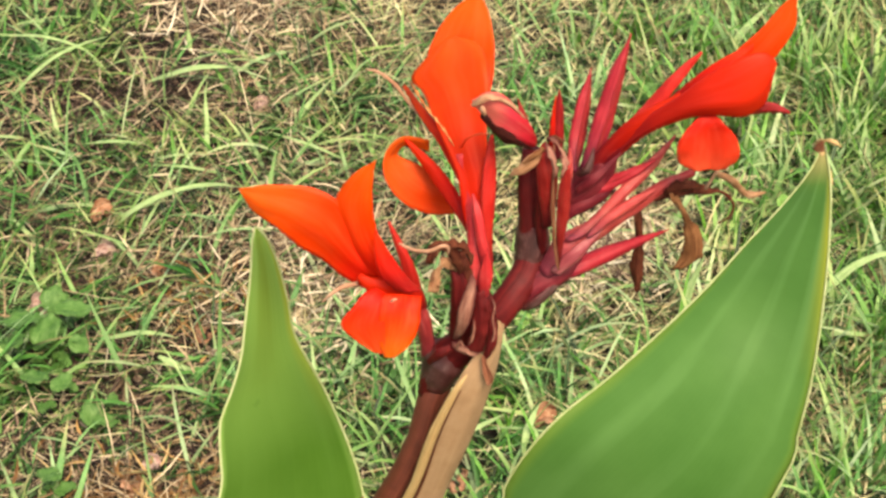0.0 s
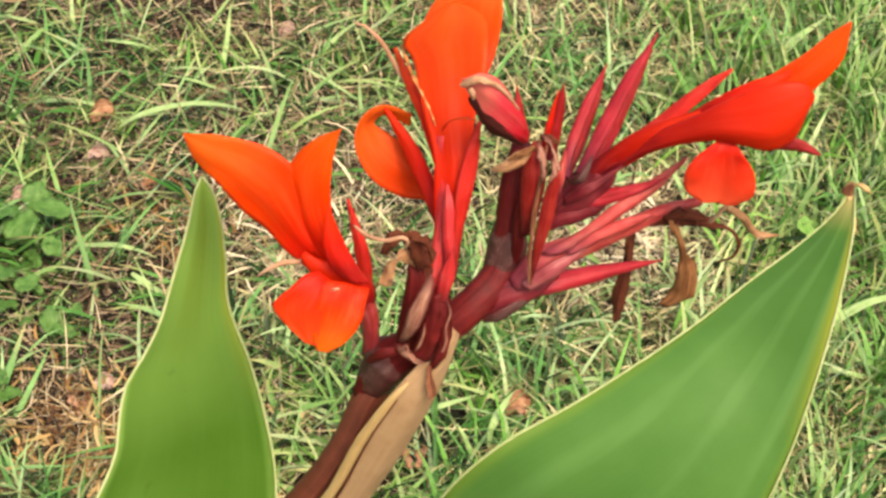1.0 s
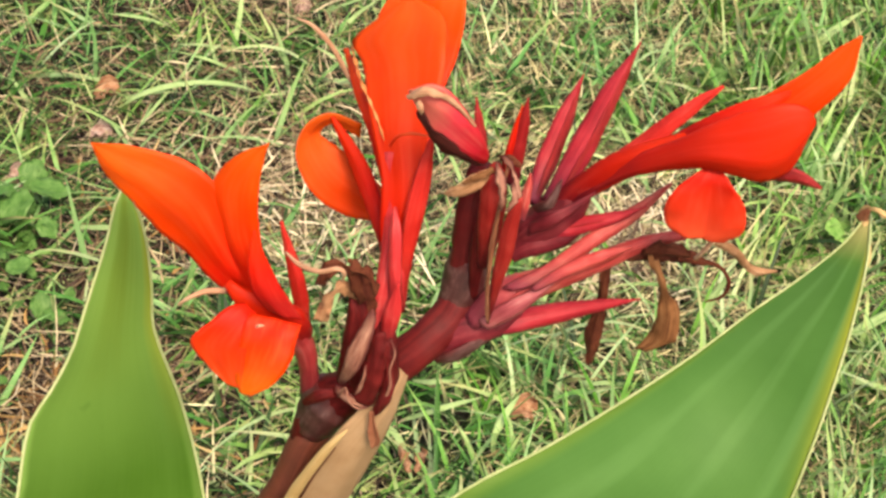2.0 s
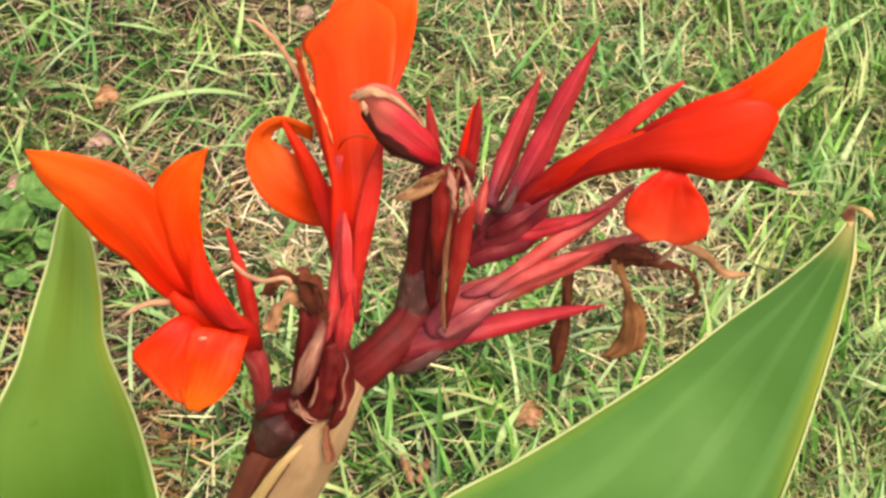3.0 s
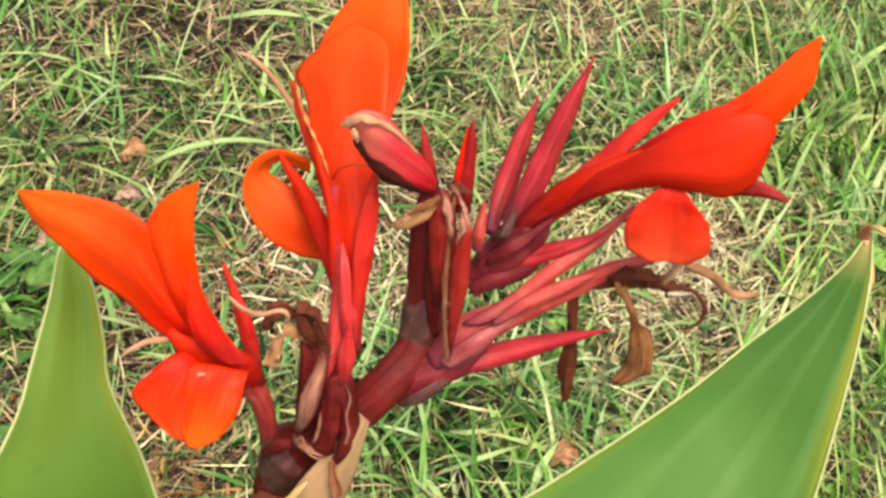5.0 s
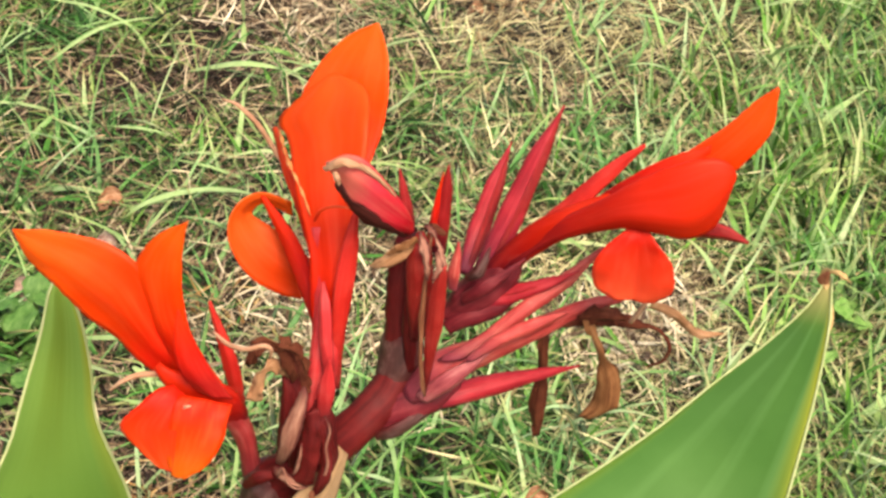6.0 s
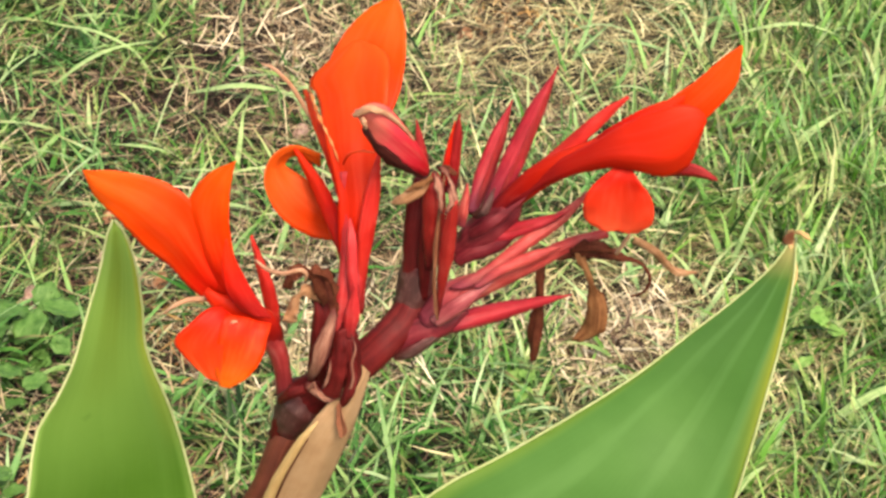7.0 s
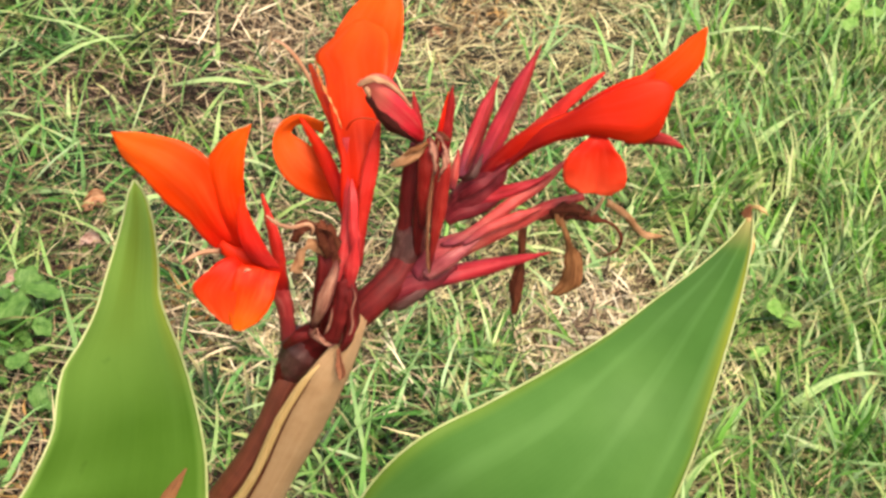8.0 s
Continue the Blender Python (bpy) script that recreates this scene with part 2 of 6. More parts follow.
def leaf_material(name, low, mid, high, sheen, rim, ribs, tip=(0.80, 1.0), heart=None):
    """A smooth leaf with soft, uneven side ribs that run out from the foot to the rim."""
    m = Mat(name, 0.55, 0.24 if ribs > 0.2 else 0.36)
    u, v = m.uv()
    wobble = m.noise(m.coords("Object"), 11, 3)
    lane = m.math("ADD", m.math("MULTIPLY", v, 21.0), m.math("MULTIPLY", u, -6.0))
    lane = m.math("ADD", lane, m.math("MULTIPLY", wobble, 2.0))
    rib = m.math("SINE", lane)
    wide = m.math("SINE", m.math("ADD", m.math("MULTIPLY", lane, 0.27), 1.1))
    hair = m.math("SINE", m.math("MULTIPLY", lane, 11.0))
    here = m.noise(m.coords("UV", (2.2, 3.0, 1)), 1.7, 2)
    cloud = m.noise(m.coords("Object"), 22, 5)
    fine = m.noise(m.coords("Object"), 600, 2)
    edge = m.math("ABSOLUTE", m.math("SUBTRACT", v, 0.5))
    color = m.ramp(cloud, [(0.28, low), (0.5, mid), (0.74, high)])
    color = m.mix(m.ramp(wide, [(-0.2, (0, 0, 0)), (1.0, (0.18, 0.18, 0.18))]), color, sheen)
    strength = m.math("MULTIPLY", m.ramp(rib, [(0.30, (0, 0, 0)), (1.0, (ribs, ribs, ribs))]), m.ramp(here, [(0.34, (0, 0, 0)), (0.60, (1, 1, 1))]))
    color = m.mix(strength, color, tuple(min(0.9, c * 1.5 + 0.03) for c in sheen))
    color = m.mix(m.ramp(hair, [(0.3, (0, 0, 0)), (1.0, (0.05, 0.05, 0.05))]), color, sheen)
    # pale leaf tip; on the young leaf it also offsets the shade there
    color = m.mix(m.ramp(u, [(tip[0], (0, 0, 0)), (tip[1], (0.85, 0.85, 0.85))]), color, rim)
    color = m.mix(m.ramp(edge, [(0.44, (0, 0, 0)), (0.5, (0.6, 0.6, 0.6))]), color, rim)
    flush = m.math("MULTIPLY", m.ramp(v, [(0.86, (0, 0, 0)), (0.97, (1, 1, 1))]), m.ramp(u, [(0.74, (0, 0, 0)), (0.92, (0.8, 0.8, 0.8))]))
    color = m.mix(flush, color, (0.286, 0.292, 0.0306))
    if ribs > 0.2:
        color = m.mix(m.ramp(u, [(0.950, (0, 0, 0)), (0.985, (0.8, 0.8, 0.8))]), color, (0.299, 0.258, 0.102))
    if heart:
        streak = m.noise(m.coords("UV", (1.5, 9, 1)), 1.6, 4)
        inner = m.math("MULTIPLY", m.ramp(edge, [(0.05, (1, 1, 1)), (0.36, (0, 0, 0))]), m.ramp(u, [(0.80, (0, 0, 0)), (0.93, (0.7, 0.7, 0.7))]))
        color = m.mix(m.math("MULTIPLY", inner, m.ramp(streak, [(0.30, (0.2, 0.2, 0.2)), (0.62, (1, 1, 1))])), color, heart)
        color = m.mix(m.ramp(streak, [(0.45, (0, 0, 0)), (0.75, (0.22, 0.22, 0.22))]), color, sheen)
    spots = m.noise(m.coords("Object"), 70, 2)
    color = m.mix(m.ramp(spots, [(0.73, (0, 0, 0)), (0.80, (0.4, 0.4, 0.4))]), color, tuple(c * 0.6 for c in low))
    m.put(m.shader, "Specular IOR Level", 0.10)
    m.bump(m.math("ADD", m.math("MULTIPLY", rib, 0.5 * ribs), m.math("ADD", wide, m.math("MULTIPLY", fine, 0.2))), 0.3, 0.0009)
    return m.done(color)


LEAF = leaf_material("canna_leaf", (0.0375, 0.109, 0.0190), (0.0465, 0.124, 0.0240), (0.0580, 0.143, 0.0300), (0.0760, 0.167, 0.0430), (0.12, 0.184, 0.021), 0.21, (0.94, 1.0))
# wide pale tip, partly to brighten an end that falls in shade
YOUNG_LEAF = leaf_material("canna_leaf_young", (0.044, 0.115, 0.0105), (0.0530, 0.130, 0.0137), (0.0640, 0.147, 0.0180), (0.0820, 0.172, 0.0260), (0.219, 0.367, 0.084), 0.05, (0.72, 1.0), (0.135, 0.195, 0.0120))
MARGIN = tissue("leaf_margin_pale", (0.204, 0.258, 0.0816), (0.286, 0.326, 0.143), (0.381, 0.394, 0.218), roughness=0.5)


def blade_material(name, stops, translucent=0.25, roughness=0.5, dry_tip=None, cool=0.0):
    """Blades that differ one by one, drift in hue from patch to patch, and may be withered at the tip."""
    m = Mat(name, roughness, translucent)
    g = m.node("ShaderNodeNewGeometry")
    lot = g.outputs["Random Per Island"]
    grain = m.noise(m.coords("Object"), 120, 3)
    patch = m.noise(m.coords("Object"), 7, 3)
    color = m.ramp(lot, stops)
    if cool:
        color = m.mix(m.ramp(patch, [(0.42, (0, 0, 0)), (0.62, (cool, cool, cool))]), color, (0.72, 0.94, 1.02), "MULTIPLY")
        color = m.mix(m.ramp(patch, [(0.34, (cool, cool, cool)), (0.50, (0, 0, 0))]), color, (1.08, 1.03, 0.84), "MULTIPLY")
    if dry_tip:
        u, v = m.uv()
        some = m.math("GREATER_THAN", m.math("FRACT", m.math("MULTIPLY", lot, 37.3)), 0.62)
        color = m.mix(m.math("MULTIPLY", m.ramp(u, [(0.55, (0, 0, 0)), (0.95, (0.85, 0.85, 0.85))]), some), color, dry_tip)
    color = m.mix(m.math("MULTIPLY", grain, 0.35), color, tuple(c * 0.55 for c in stops[0][1]))
    m.put(m.shader, "Specular IOR Level", 0.22)
    return m.done(color)


# darkest stops put the shaded gaps between tufts into some blades
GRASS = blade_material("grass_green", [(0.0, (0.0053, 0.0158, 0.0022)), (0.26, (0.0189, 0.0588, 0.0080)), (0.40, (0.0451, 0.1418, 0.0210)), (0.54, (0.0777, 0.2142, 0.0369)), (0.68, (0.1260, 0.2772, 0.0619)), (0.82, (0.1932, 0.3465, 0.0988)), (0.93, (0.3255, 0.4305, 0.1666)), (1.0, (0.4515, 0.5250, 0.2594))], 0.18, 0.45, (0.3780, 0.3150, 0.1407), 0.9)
PALE = blade_material("grass_pale_olive", [(0.0, (0.1008, 0.2000, 0.0532)), (0.4, (0.1872, 0.2976, 0.1017)), (0.75, (0.2842, 0.3832, 0.1635)), (1.0, (0.4032, 0.4622, 0.2452))], 0.22, 0.5, (0.3994, 0.3385, 0.1796), 0.6)
# fresh green, made paler to brighten the right side by colour
FRESH = blade_material("grass_fresh_bright", [(0.0, (0.0342, 0.1238, 0.0112)), (0.3, (0.1062, 0.2924, 0.0336)), (0.65, (0.2025, 0.3990, 0.0838)), (1.0, (0.3690, 0.4962, 0.1843))], 0.30, 0.45, (0.3600, 0.3543, 0.1602), 0.5)
# low stops of both straws include the shade inside the mat
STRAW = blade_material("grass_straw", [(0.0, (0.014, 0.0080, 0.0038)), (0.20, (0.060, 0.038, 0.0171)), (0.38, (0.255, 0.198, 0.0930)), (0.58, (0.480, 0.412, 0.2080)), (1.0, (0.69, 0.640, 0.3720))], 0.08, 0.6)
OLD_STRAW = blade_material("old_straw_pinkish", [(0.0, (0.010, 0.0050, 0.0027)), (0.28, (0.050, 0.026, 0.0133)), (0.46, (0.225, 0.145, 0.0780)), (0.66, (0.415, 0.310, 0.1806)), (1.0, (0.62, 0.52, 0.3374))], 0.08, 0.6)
# the near-black half serves as shade low in the thin spots
THATCH = blade_material("thatch_brown_shaded", [(0.0, (0.008, 0.004, 0.003)), (0.55, (0.028, 0.014, 0.009)), (0.76, (0.16, 0.095, 0.062)), (1.0, (0.46, 0.35, 0.24))], 0.1, 0.7)
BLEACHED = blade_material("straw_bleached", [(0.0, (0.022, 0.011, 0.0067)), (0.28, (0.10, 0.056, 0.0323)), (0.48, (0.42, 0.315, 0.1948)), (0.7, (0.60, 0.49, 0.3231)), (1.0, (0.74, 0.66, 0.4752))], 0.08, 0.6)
LITTER = blade_material("rust_litter", [(0.0, (0.0612, 0.0245, 0.00952)), (0.3, (0.204, 0.0986, 0.0306)), (0.6, (0.367, 0.218, 0.0782)), (1.0, (0.517, 0.381, 0.184))], 0.1, 0.7)
LONG_BLADE = tissue("long_blade_pale_green", (0.195, 0.320, 0.1000), (0.300, 0.42, 0.165), (0.410, 0.51, 0.250), roughness=0.5, streak=(0.6, 20, 1), translucent=0.22)
WEED = tissue("weed_green", (0.0275, 0.083, 0.0120), (0.064, 0.148, 0.0300), (0.132, 0.222, 0.0680), roughness=0.5, streak=(2.0, 6, 1), translucent=0.2)
FRESH_WEED = tissue("weed_fresh_green", (0.075, 0.190, 0.030), (0.150, 0.290, 0.064), (0.270, 0.400, 0.140), roughness=0.5, streak=(2.0, 6, 1), translucent=0.25)


def soil_material():
    m = Mat("soil_and_thatch", 0.95)
    co = m.coords("Object")
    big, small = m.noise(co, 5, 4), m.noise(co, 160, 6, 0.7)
    # both tones are darkened to hold the shade between the blades
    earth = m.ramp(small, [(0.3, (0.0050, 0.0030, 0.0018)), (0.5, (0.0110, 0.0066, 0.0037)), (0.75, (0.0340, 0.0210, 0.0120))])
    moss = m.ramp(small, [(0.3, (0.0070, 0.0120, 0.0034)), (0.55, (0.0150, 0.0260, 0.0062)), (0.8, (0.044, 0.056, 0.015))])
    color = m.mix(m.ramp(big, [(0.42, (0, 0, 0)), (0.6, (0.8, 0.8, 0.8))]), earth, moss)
    # matted turf where the lawn goes on beyond the single blades
    at = m.node("ShaderNodeSeparateXYZ", Vector=co)
    dx = m.math("MULTIPLY", m.math("ADD", at.outputs[0], 0.2), 0.95)
    dy = m.math("MULTIPLY", m.math("SUBTRACT", at.outputs[1], 1.35), 0.80)
    reach = m.math("SQRT", m.math("ADD", m.math("MULTIPLY", dx, dx), m.math("MULTIPLY", dy, dy)))
    reach = m.math("ADD", m.math("MULTIPLY", reach, 0.5), m.math("MULTIPLY", m.math("SUBTRACT", big, 0.5), 0.2))
    fine = m.noise(co, 60, 5, 0.7)
    turf = m.ramp(fine, [(0.34, (0.008, 0.015, 0.004)), (0.48, (0.034, 0.066, 0.014)), (0.58, (0.070, 0.115, 0.030)), (0.70, (0.190, 0.165, 0.082))])
    wide = m.noise(co, 1.3, 4)
    turf = m.mix(m.ramp(wide, [(0.50, (0, 0, 0)), (0.70, (0.6, 0.6, 0.6))]), turf, (0.120, 0.102, 0.052))
    color = m.mix(m.ramp(reach, [(0.42, (0, 0, 0)), (0.62, (1, 1, 1))]), color, turf)
    m.bump(small, 0.8, 0.01)
    return m.done(color)


SOIL = soil_material()


# ---------------------------------------------------------------- shapes
def spline(points, n):
    """n + 1 points at even steps along a smooth curve through the given ones."""
    p = [Vector(q) for q in points]
    if len(p) == 2:
        return [p[0].lerp(p[1], i / n) for i in range(n + 1)]
    p = [2 * p[0] - p[1], *p, 2 * p[-1] - p[-2]]
    dense = []
    for k in range(1, len(p) - 2):
        a, b, c, d = p[k - 1 : k + 3]
        for i in range(12):
            t = i / 12
            dense.append(0.5 * (2 * b + (c - a) * t + (2 * a - 5 * b + 4 * c - d) * t * t + (3 * b - a - 3 * c + d) * t**3))
    dense.append(p[-2])
    run = [0.0]
    for a, b in zip(dense, dense[1:]):
        run.append(run[-1] + (b - a).length)
    out, k = [], 0
    for i in range(n + 1):
        want = run[-1] * i / n
        while k < len(run) - 2 and run[k + 1] < want:
            k += 1
        span = max(run[k + 1] - run[k], 1e-9)
        out.append(dense[k].lerp(dense[k + 1], min(1, max(0, (want - run[k]) / span))))
    return out


def values(v, n):
    """n + 1 values at even steps through the given ones, smoothly."""
    out = []
    for i in range(n + 1):
        f = i / n * (len(v) - 1)
        k = min(int(f), len(v) - 2)
        s = f - k
        s = s * s * (3 - 2 * s) * 0.5 + s * 0.5
        out.append(v[k] * (1 - s) + v[k + 1] * s)
    return out


def mesh_of(name, verts, faces, uvs, material):
    me = bpy.data.meshes.new(name)
    me.from_pydata([tuple(v) for v in verts], [], faces)
    layer = me.uv_layers.new(name="UVMap")
    for loop in me.loops:
        layer.data[loop.index].uv = uvs[loop.vertex_index]
    me.materials.append(material)
    for poly in me.polygons:
        poly.use_smooth = True
    bm = bmesh.new()
    bm.from_mesh(me)
    bmesh.ops.recalc_face_normals(bm, faces=bm.faces)
    bm.to_mesh(me)
    bm.free()
    return me


FRONT = Vector((0.0, -0.74, 0.67))


def sheet(left, right, material, bulge=0.0, thick=0.0005, ruffle=0.0, curl=0.0, n=26, m=10, seed=1, fold=0.0, ragged=0.00025, waves=0.02):
    """A thin petal or leaf between two edges that run from its base to its tip. bulge: how far the middle swells to the front, as a share of
    the width; fold: the same, as a sharp crease; ruffle: waves of the rim in metres; curl: how far the rim rolls back."""
    A, B = spline(left, n), spline(right, n)
    rnd = random.Random(seed)
    ph = [rnd.uniform(0, 6.28) for _ in range(4)]
    top, low, uvs = [], [], []
    for i in range(n + 1):
        a, b = A[i], B[i]
        w = b - a
        if ragged and w.length > 1e-6:
            d = w.normalized() * ragged
            a, b = a + d * noise.noise(a * 900), b + d * noise.noise(b * 900)
            w = b - a
        k0, k1 = max(i - 1, 0), min(i + 1, n)
        tan = (A[k1] + B[k1]) - (A[k0] + B[k0])
        nor = w.cross(tan)
        if nor.length < 1e-9:
            nor = FRONT.copy()
        nor.normalize()
        if nor.dot(FRONT) < 0:
            nor = -nor
        u = i / n
        for j in range(m + 1):
            v = j / m
            e = abs(2 * v - 1)
            rise = w.length * (bulge * 4 * v * (1 - v) + fold * (1 - e)) - curl * e**4
            rise += ruffle * e * e * (math.sin(u * 13 + ph[0] + (3 if v > 0.5 else 0)) + 0.5 * math.sin(u * 29 + ph[1] + v * 5))
            rise += w.length * waves * math.sin(v * 11 + ph[2] + u * 4)
            p = a + w * v + nor * rise
            top.append(p)
            low.append(p - nor * thick)
            uvs.append((u, v))
    row = m + 1
    N = len(top)
    faces = []
    for i in range(n):
        for j in range(m):
            q = i * row + j
            faces.append((q, q + 1, q + row + 1, q + row))
            faces.append((N + q, N + q + row, N + q + row + 1, N + q + 1))
    for i in range(n):
        for q in (i * row, i * row + m):
            faces.append((q, q + row, N + q + row, N + q))
    for j in range(m):
        for q in (j, n * row + j):
            faces.append((q, q + 1, N + q + 1, N + q))
    return mesh_of("sheet", top + low, faces, uvs + uvs, material)


def tube(points, radii, material, n=24, k=12, ridge=0.0, lobes=3, flat=1.0, twist=0.0, rough=0.0, seed=1):
    """A round or lobed stalk along a smooth curve; radii in metres from its start to its end."""
    C, R = spline(points, n), values(radii, n)
    rnd = random.Random(seed)
    ph = rnd.uniform(0, 6.28)
    side = None
    verts, uvs, faces = [], [], []
    for i in range(n + 1):
        tan = (C[min(i + 1, n)] - C[max(i - 1, 0)]).normalized()
        if side is None:
            side = tan.cross(FRONT)
        side = (side - tan * side.dot(tan)).normalized()
        up = tan.cross(side)
        for j in range(k):
            a = 6.28318 * j / k
            r = R[i] * (1 + ridge * math.cos(lobes * (a + twist * i / n) + ph))
            if rough:
                r *= 1 + rough * noise.noise(C[i] * 260 + Vector((math.cos(a), math.sin(a), seed)) * 1.3)
            verts.append(C[i] + side * (math.cos(a) * r) + up * (math.sin(a) * r * flat))
            uvs.append((i / n, j / k))
    for i in range(n):
        for j in range(k):
            q, w = i * k + j, i * k + (j + 1) % k
            faces.append((q, w, w + k, q + k))
    faces += [tuple(range(k)), tuple(range(n * k, n * k + k))]
    return mesh_of("tube", verts, faces, uvs, material)


def part(name, mesh, parent, label=""):
    """One mesh object as a part of a thing, or of a part."""
    mesh.name = name
    ob = new(name, mesh)
    ob.parent = parent
    if parent.type == "EMPTY":
        ob.matrix_parent_inverse = parent.matrix_basis.inverted()
    return tagged(ob, label)


def thing(name, base, label, category, group=""):
    ob = new(name)
    ob.empty_display_size = 0.05
    ob.matrix_basis = Matrix.Translation(base)
    return tagged(ob, label, category, group)


# ---------------------------------------------------------------- ground
def ground_sheet():
    steps = [-400, -60, -15, -6, -3] + [-2 + 0.08 * i for i in range(0, 44)] + [1.6, 3, 6, 15, 60, 400]
    ys = [s + 1.2 for s in steps]
    verts = [(x, y, 0.008 * noise.noise((x * 4, y * 4, 0)) if abs(x) < 3 and -2 < y < 4 else 0.0) for y in ys for x in steps]
    w = len(steps)
    faces = [(j * w + i, j * w + i + 1, (j + 1) * w + i + 1, (j + 1) * w + i) for j in range(len(ys) - 1) for i in range(w - 1)]
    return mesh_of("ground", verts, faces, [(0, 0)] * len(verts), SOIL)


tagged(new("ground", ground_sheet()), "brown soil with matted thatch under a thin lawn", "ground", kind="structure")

# spots of the lawn: x, y, reach, share of dry straw
DRY = [(0.05, 1.09, 0.07, 0.5), (-0.275, 0.955, 0.06, 0.5), (-0.49, 1.60, 0.07, 0.5), (0.03, 1.14, 0.13, 0.9), (-0.48, 1.66, 0.13, 0.55), (-0.20, 1.76, 0.20, 0.50), (0.0, 1.85, 0.18, 0.42), (-0.40, 0.65, 0.10, 0.9), (-0.46, 0.98, 0.10, 0.6),
       (-0.62, 1.38, 0.09, 0.9), (-0.43, 1.42, 0.07, 0.6), (-0.01, 0.93, 0.07, 0.5), (0.12, 1.72, 0.12, 0.3), (0.14, 1.92, 0.09, 0.4), (-0.10, 1.47, 0.08, 0.55), (0.0, 1.60, 0.08, 0.5), (-0.20, 1.50, 0.06, 0.4), (-0.24, 1.11, 0.07, 0.5),
       (0.07, 1.51, 0.08, 0.6), (0.25, 1.76, 0.07, 0.5), (0.38, 1.86, 0.07, 0.6), (0.33, 1.50, 0.05, 0.3), (0.37, 1.25, 0.06, 0.5), (0.34, 1.08, 0.06, 0.5)]
# bare brown hollows: x, y, reach
HOLLOW = [(-0.624, 1.385, 0.075), (-0.523, 1.425, 0.050), (-0.552, 1.530, 0.085), (-0.45, 1.02, 0.035), (-0.40, 0.90, 0.03)]
LUSH = [(0.02, 1.72, 0.26, 0.16), (0.30, 1.35, 0.30, 0.46), (-0.08, 0.95, 0.15, 0.50), (-0.72, 1.50, 0.14, 0.8), (0.34, 1.95, 0.20, 0.4), (-0.60, 0.90, 0.12, 0.8), (-0.62, 1.25, 0.12, 0.7), (-0.36, 1.28, 0.14, 0.4), (-0.10, 0.74, 0.17, 0.66), (-0.30, 0.70, 0.10, 0.5)]


def dryness(x, y):
    d = 0.42 + 0.55 * noise.noise((x * 3.1, y * 3.1, 5.0)) + 0.25 * noise.noise((x * 9, y * 9, 9.0))
    for cx, cy, r, s in DRY:
        d += s * math.exp(-((x - cx) ** 2 + (y - cy) ** 2) / (r * r))
    for cx, cy, r, s in LUSH:
        d -= s * math.exp(-((x - cx) ** 2 + (y - cy) ** 2) / (r * r))
    return d


def outside(x, y):
    """0 in the middle of the dense lawn, rising to 1 where the thinner lawn farther out takes over."""
    reach = math.hypot((x + 0.2) / 1.05, (y - 1.35) / 1.25) + 0.10 * noise.noise((x * 4, y * 4, 7.0))
    return max(0.0, min(1.0, (reach - 0.65) / 0.35))


# thin spots where the soil, darkened for shade, shows between the blades: x, y, reach, share of blades lost
THIN = [(-0.29, 0.70, 0.12, 0.35), (-0.50, 0.84, 0.14, 0.45), (-0.80, 1.60, 0.12, 0.4), (-0.36, 0.72, 0.12, 0.3), (-0.14, 0.72, 0.12, 0.3), (-0.42, 1.12, 0.10, 0.2), (-0.72, 1.32, 0.26, 0.32), (-0.52, 1.05, 0.22, 0.22), (-0.55, 1.50, 0.2, 0.2), (-0.47, 0.68, 0.2, 0.45)]


def thin(x, y):
    return max(s * math.exp(-((x - cx) ** 2 + (y - cy) ** 2) / (r * r)) for cx, cy, r, s in THIN)


# spots that broad-leaved weeds have taken: x, y, reach
TAKEN = [(-0.574, 0.911, 0.045), (-0.546, 0.813, 0.035), (0.362, 2.043, 0.055), (0.098, 1.451, 0.030)]


def hollow(x, y):
    return max(math.exp(-(((x - cx) / r) ** 2 + ((y - cy) / (0.8 * r)) ** 2)) for cx, cy, r in HOLLOW + TAKEN)


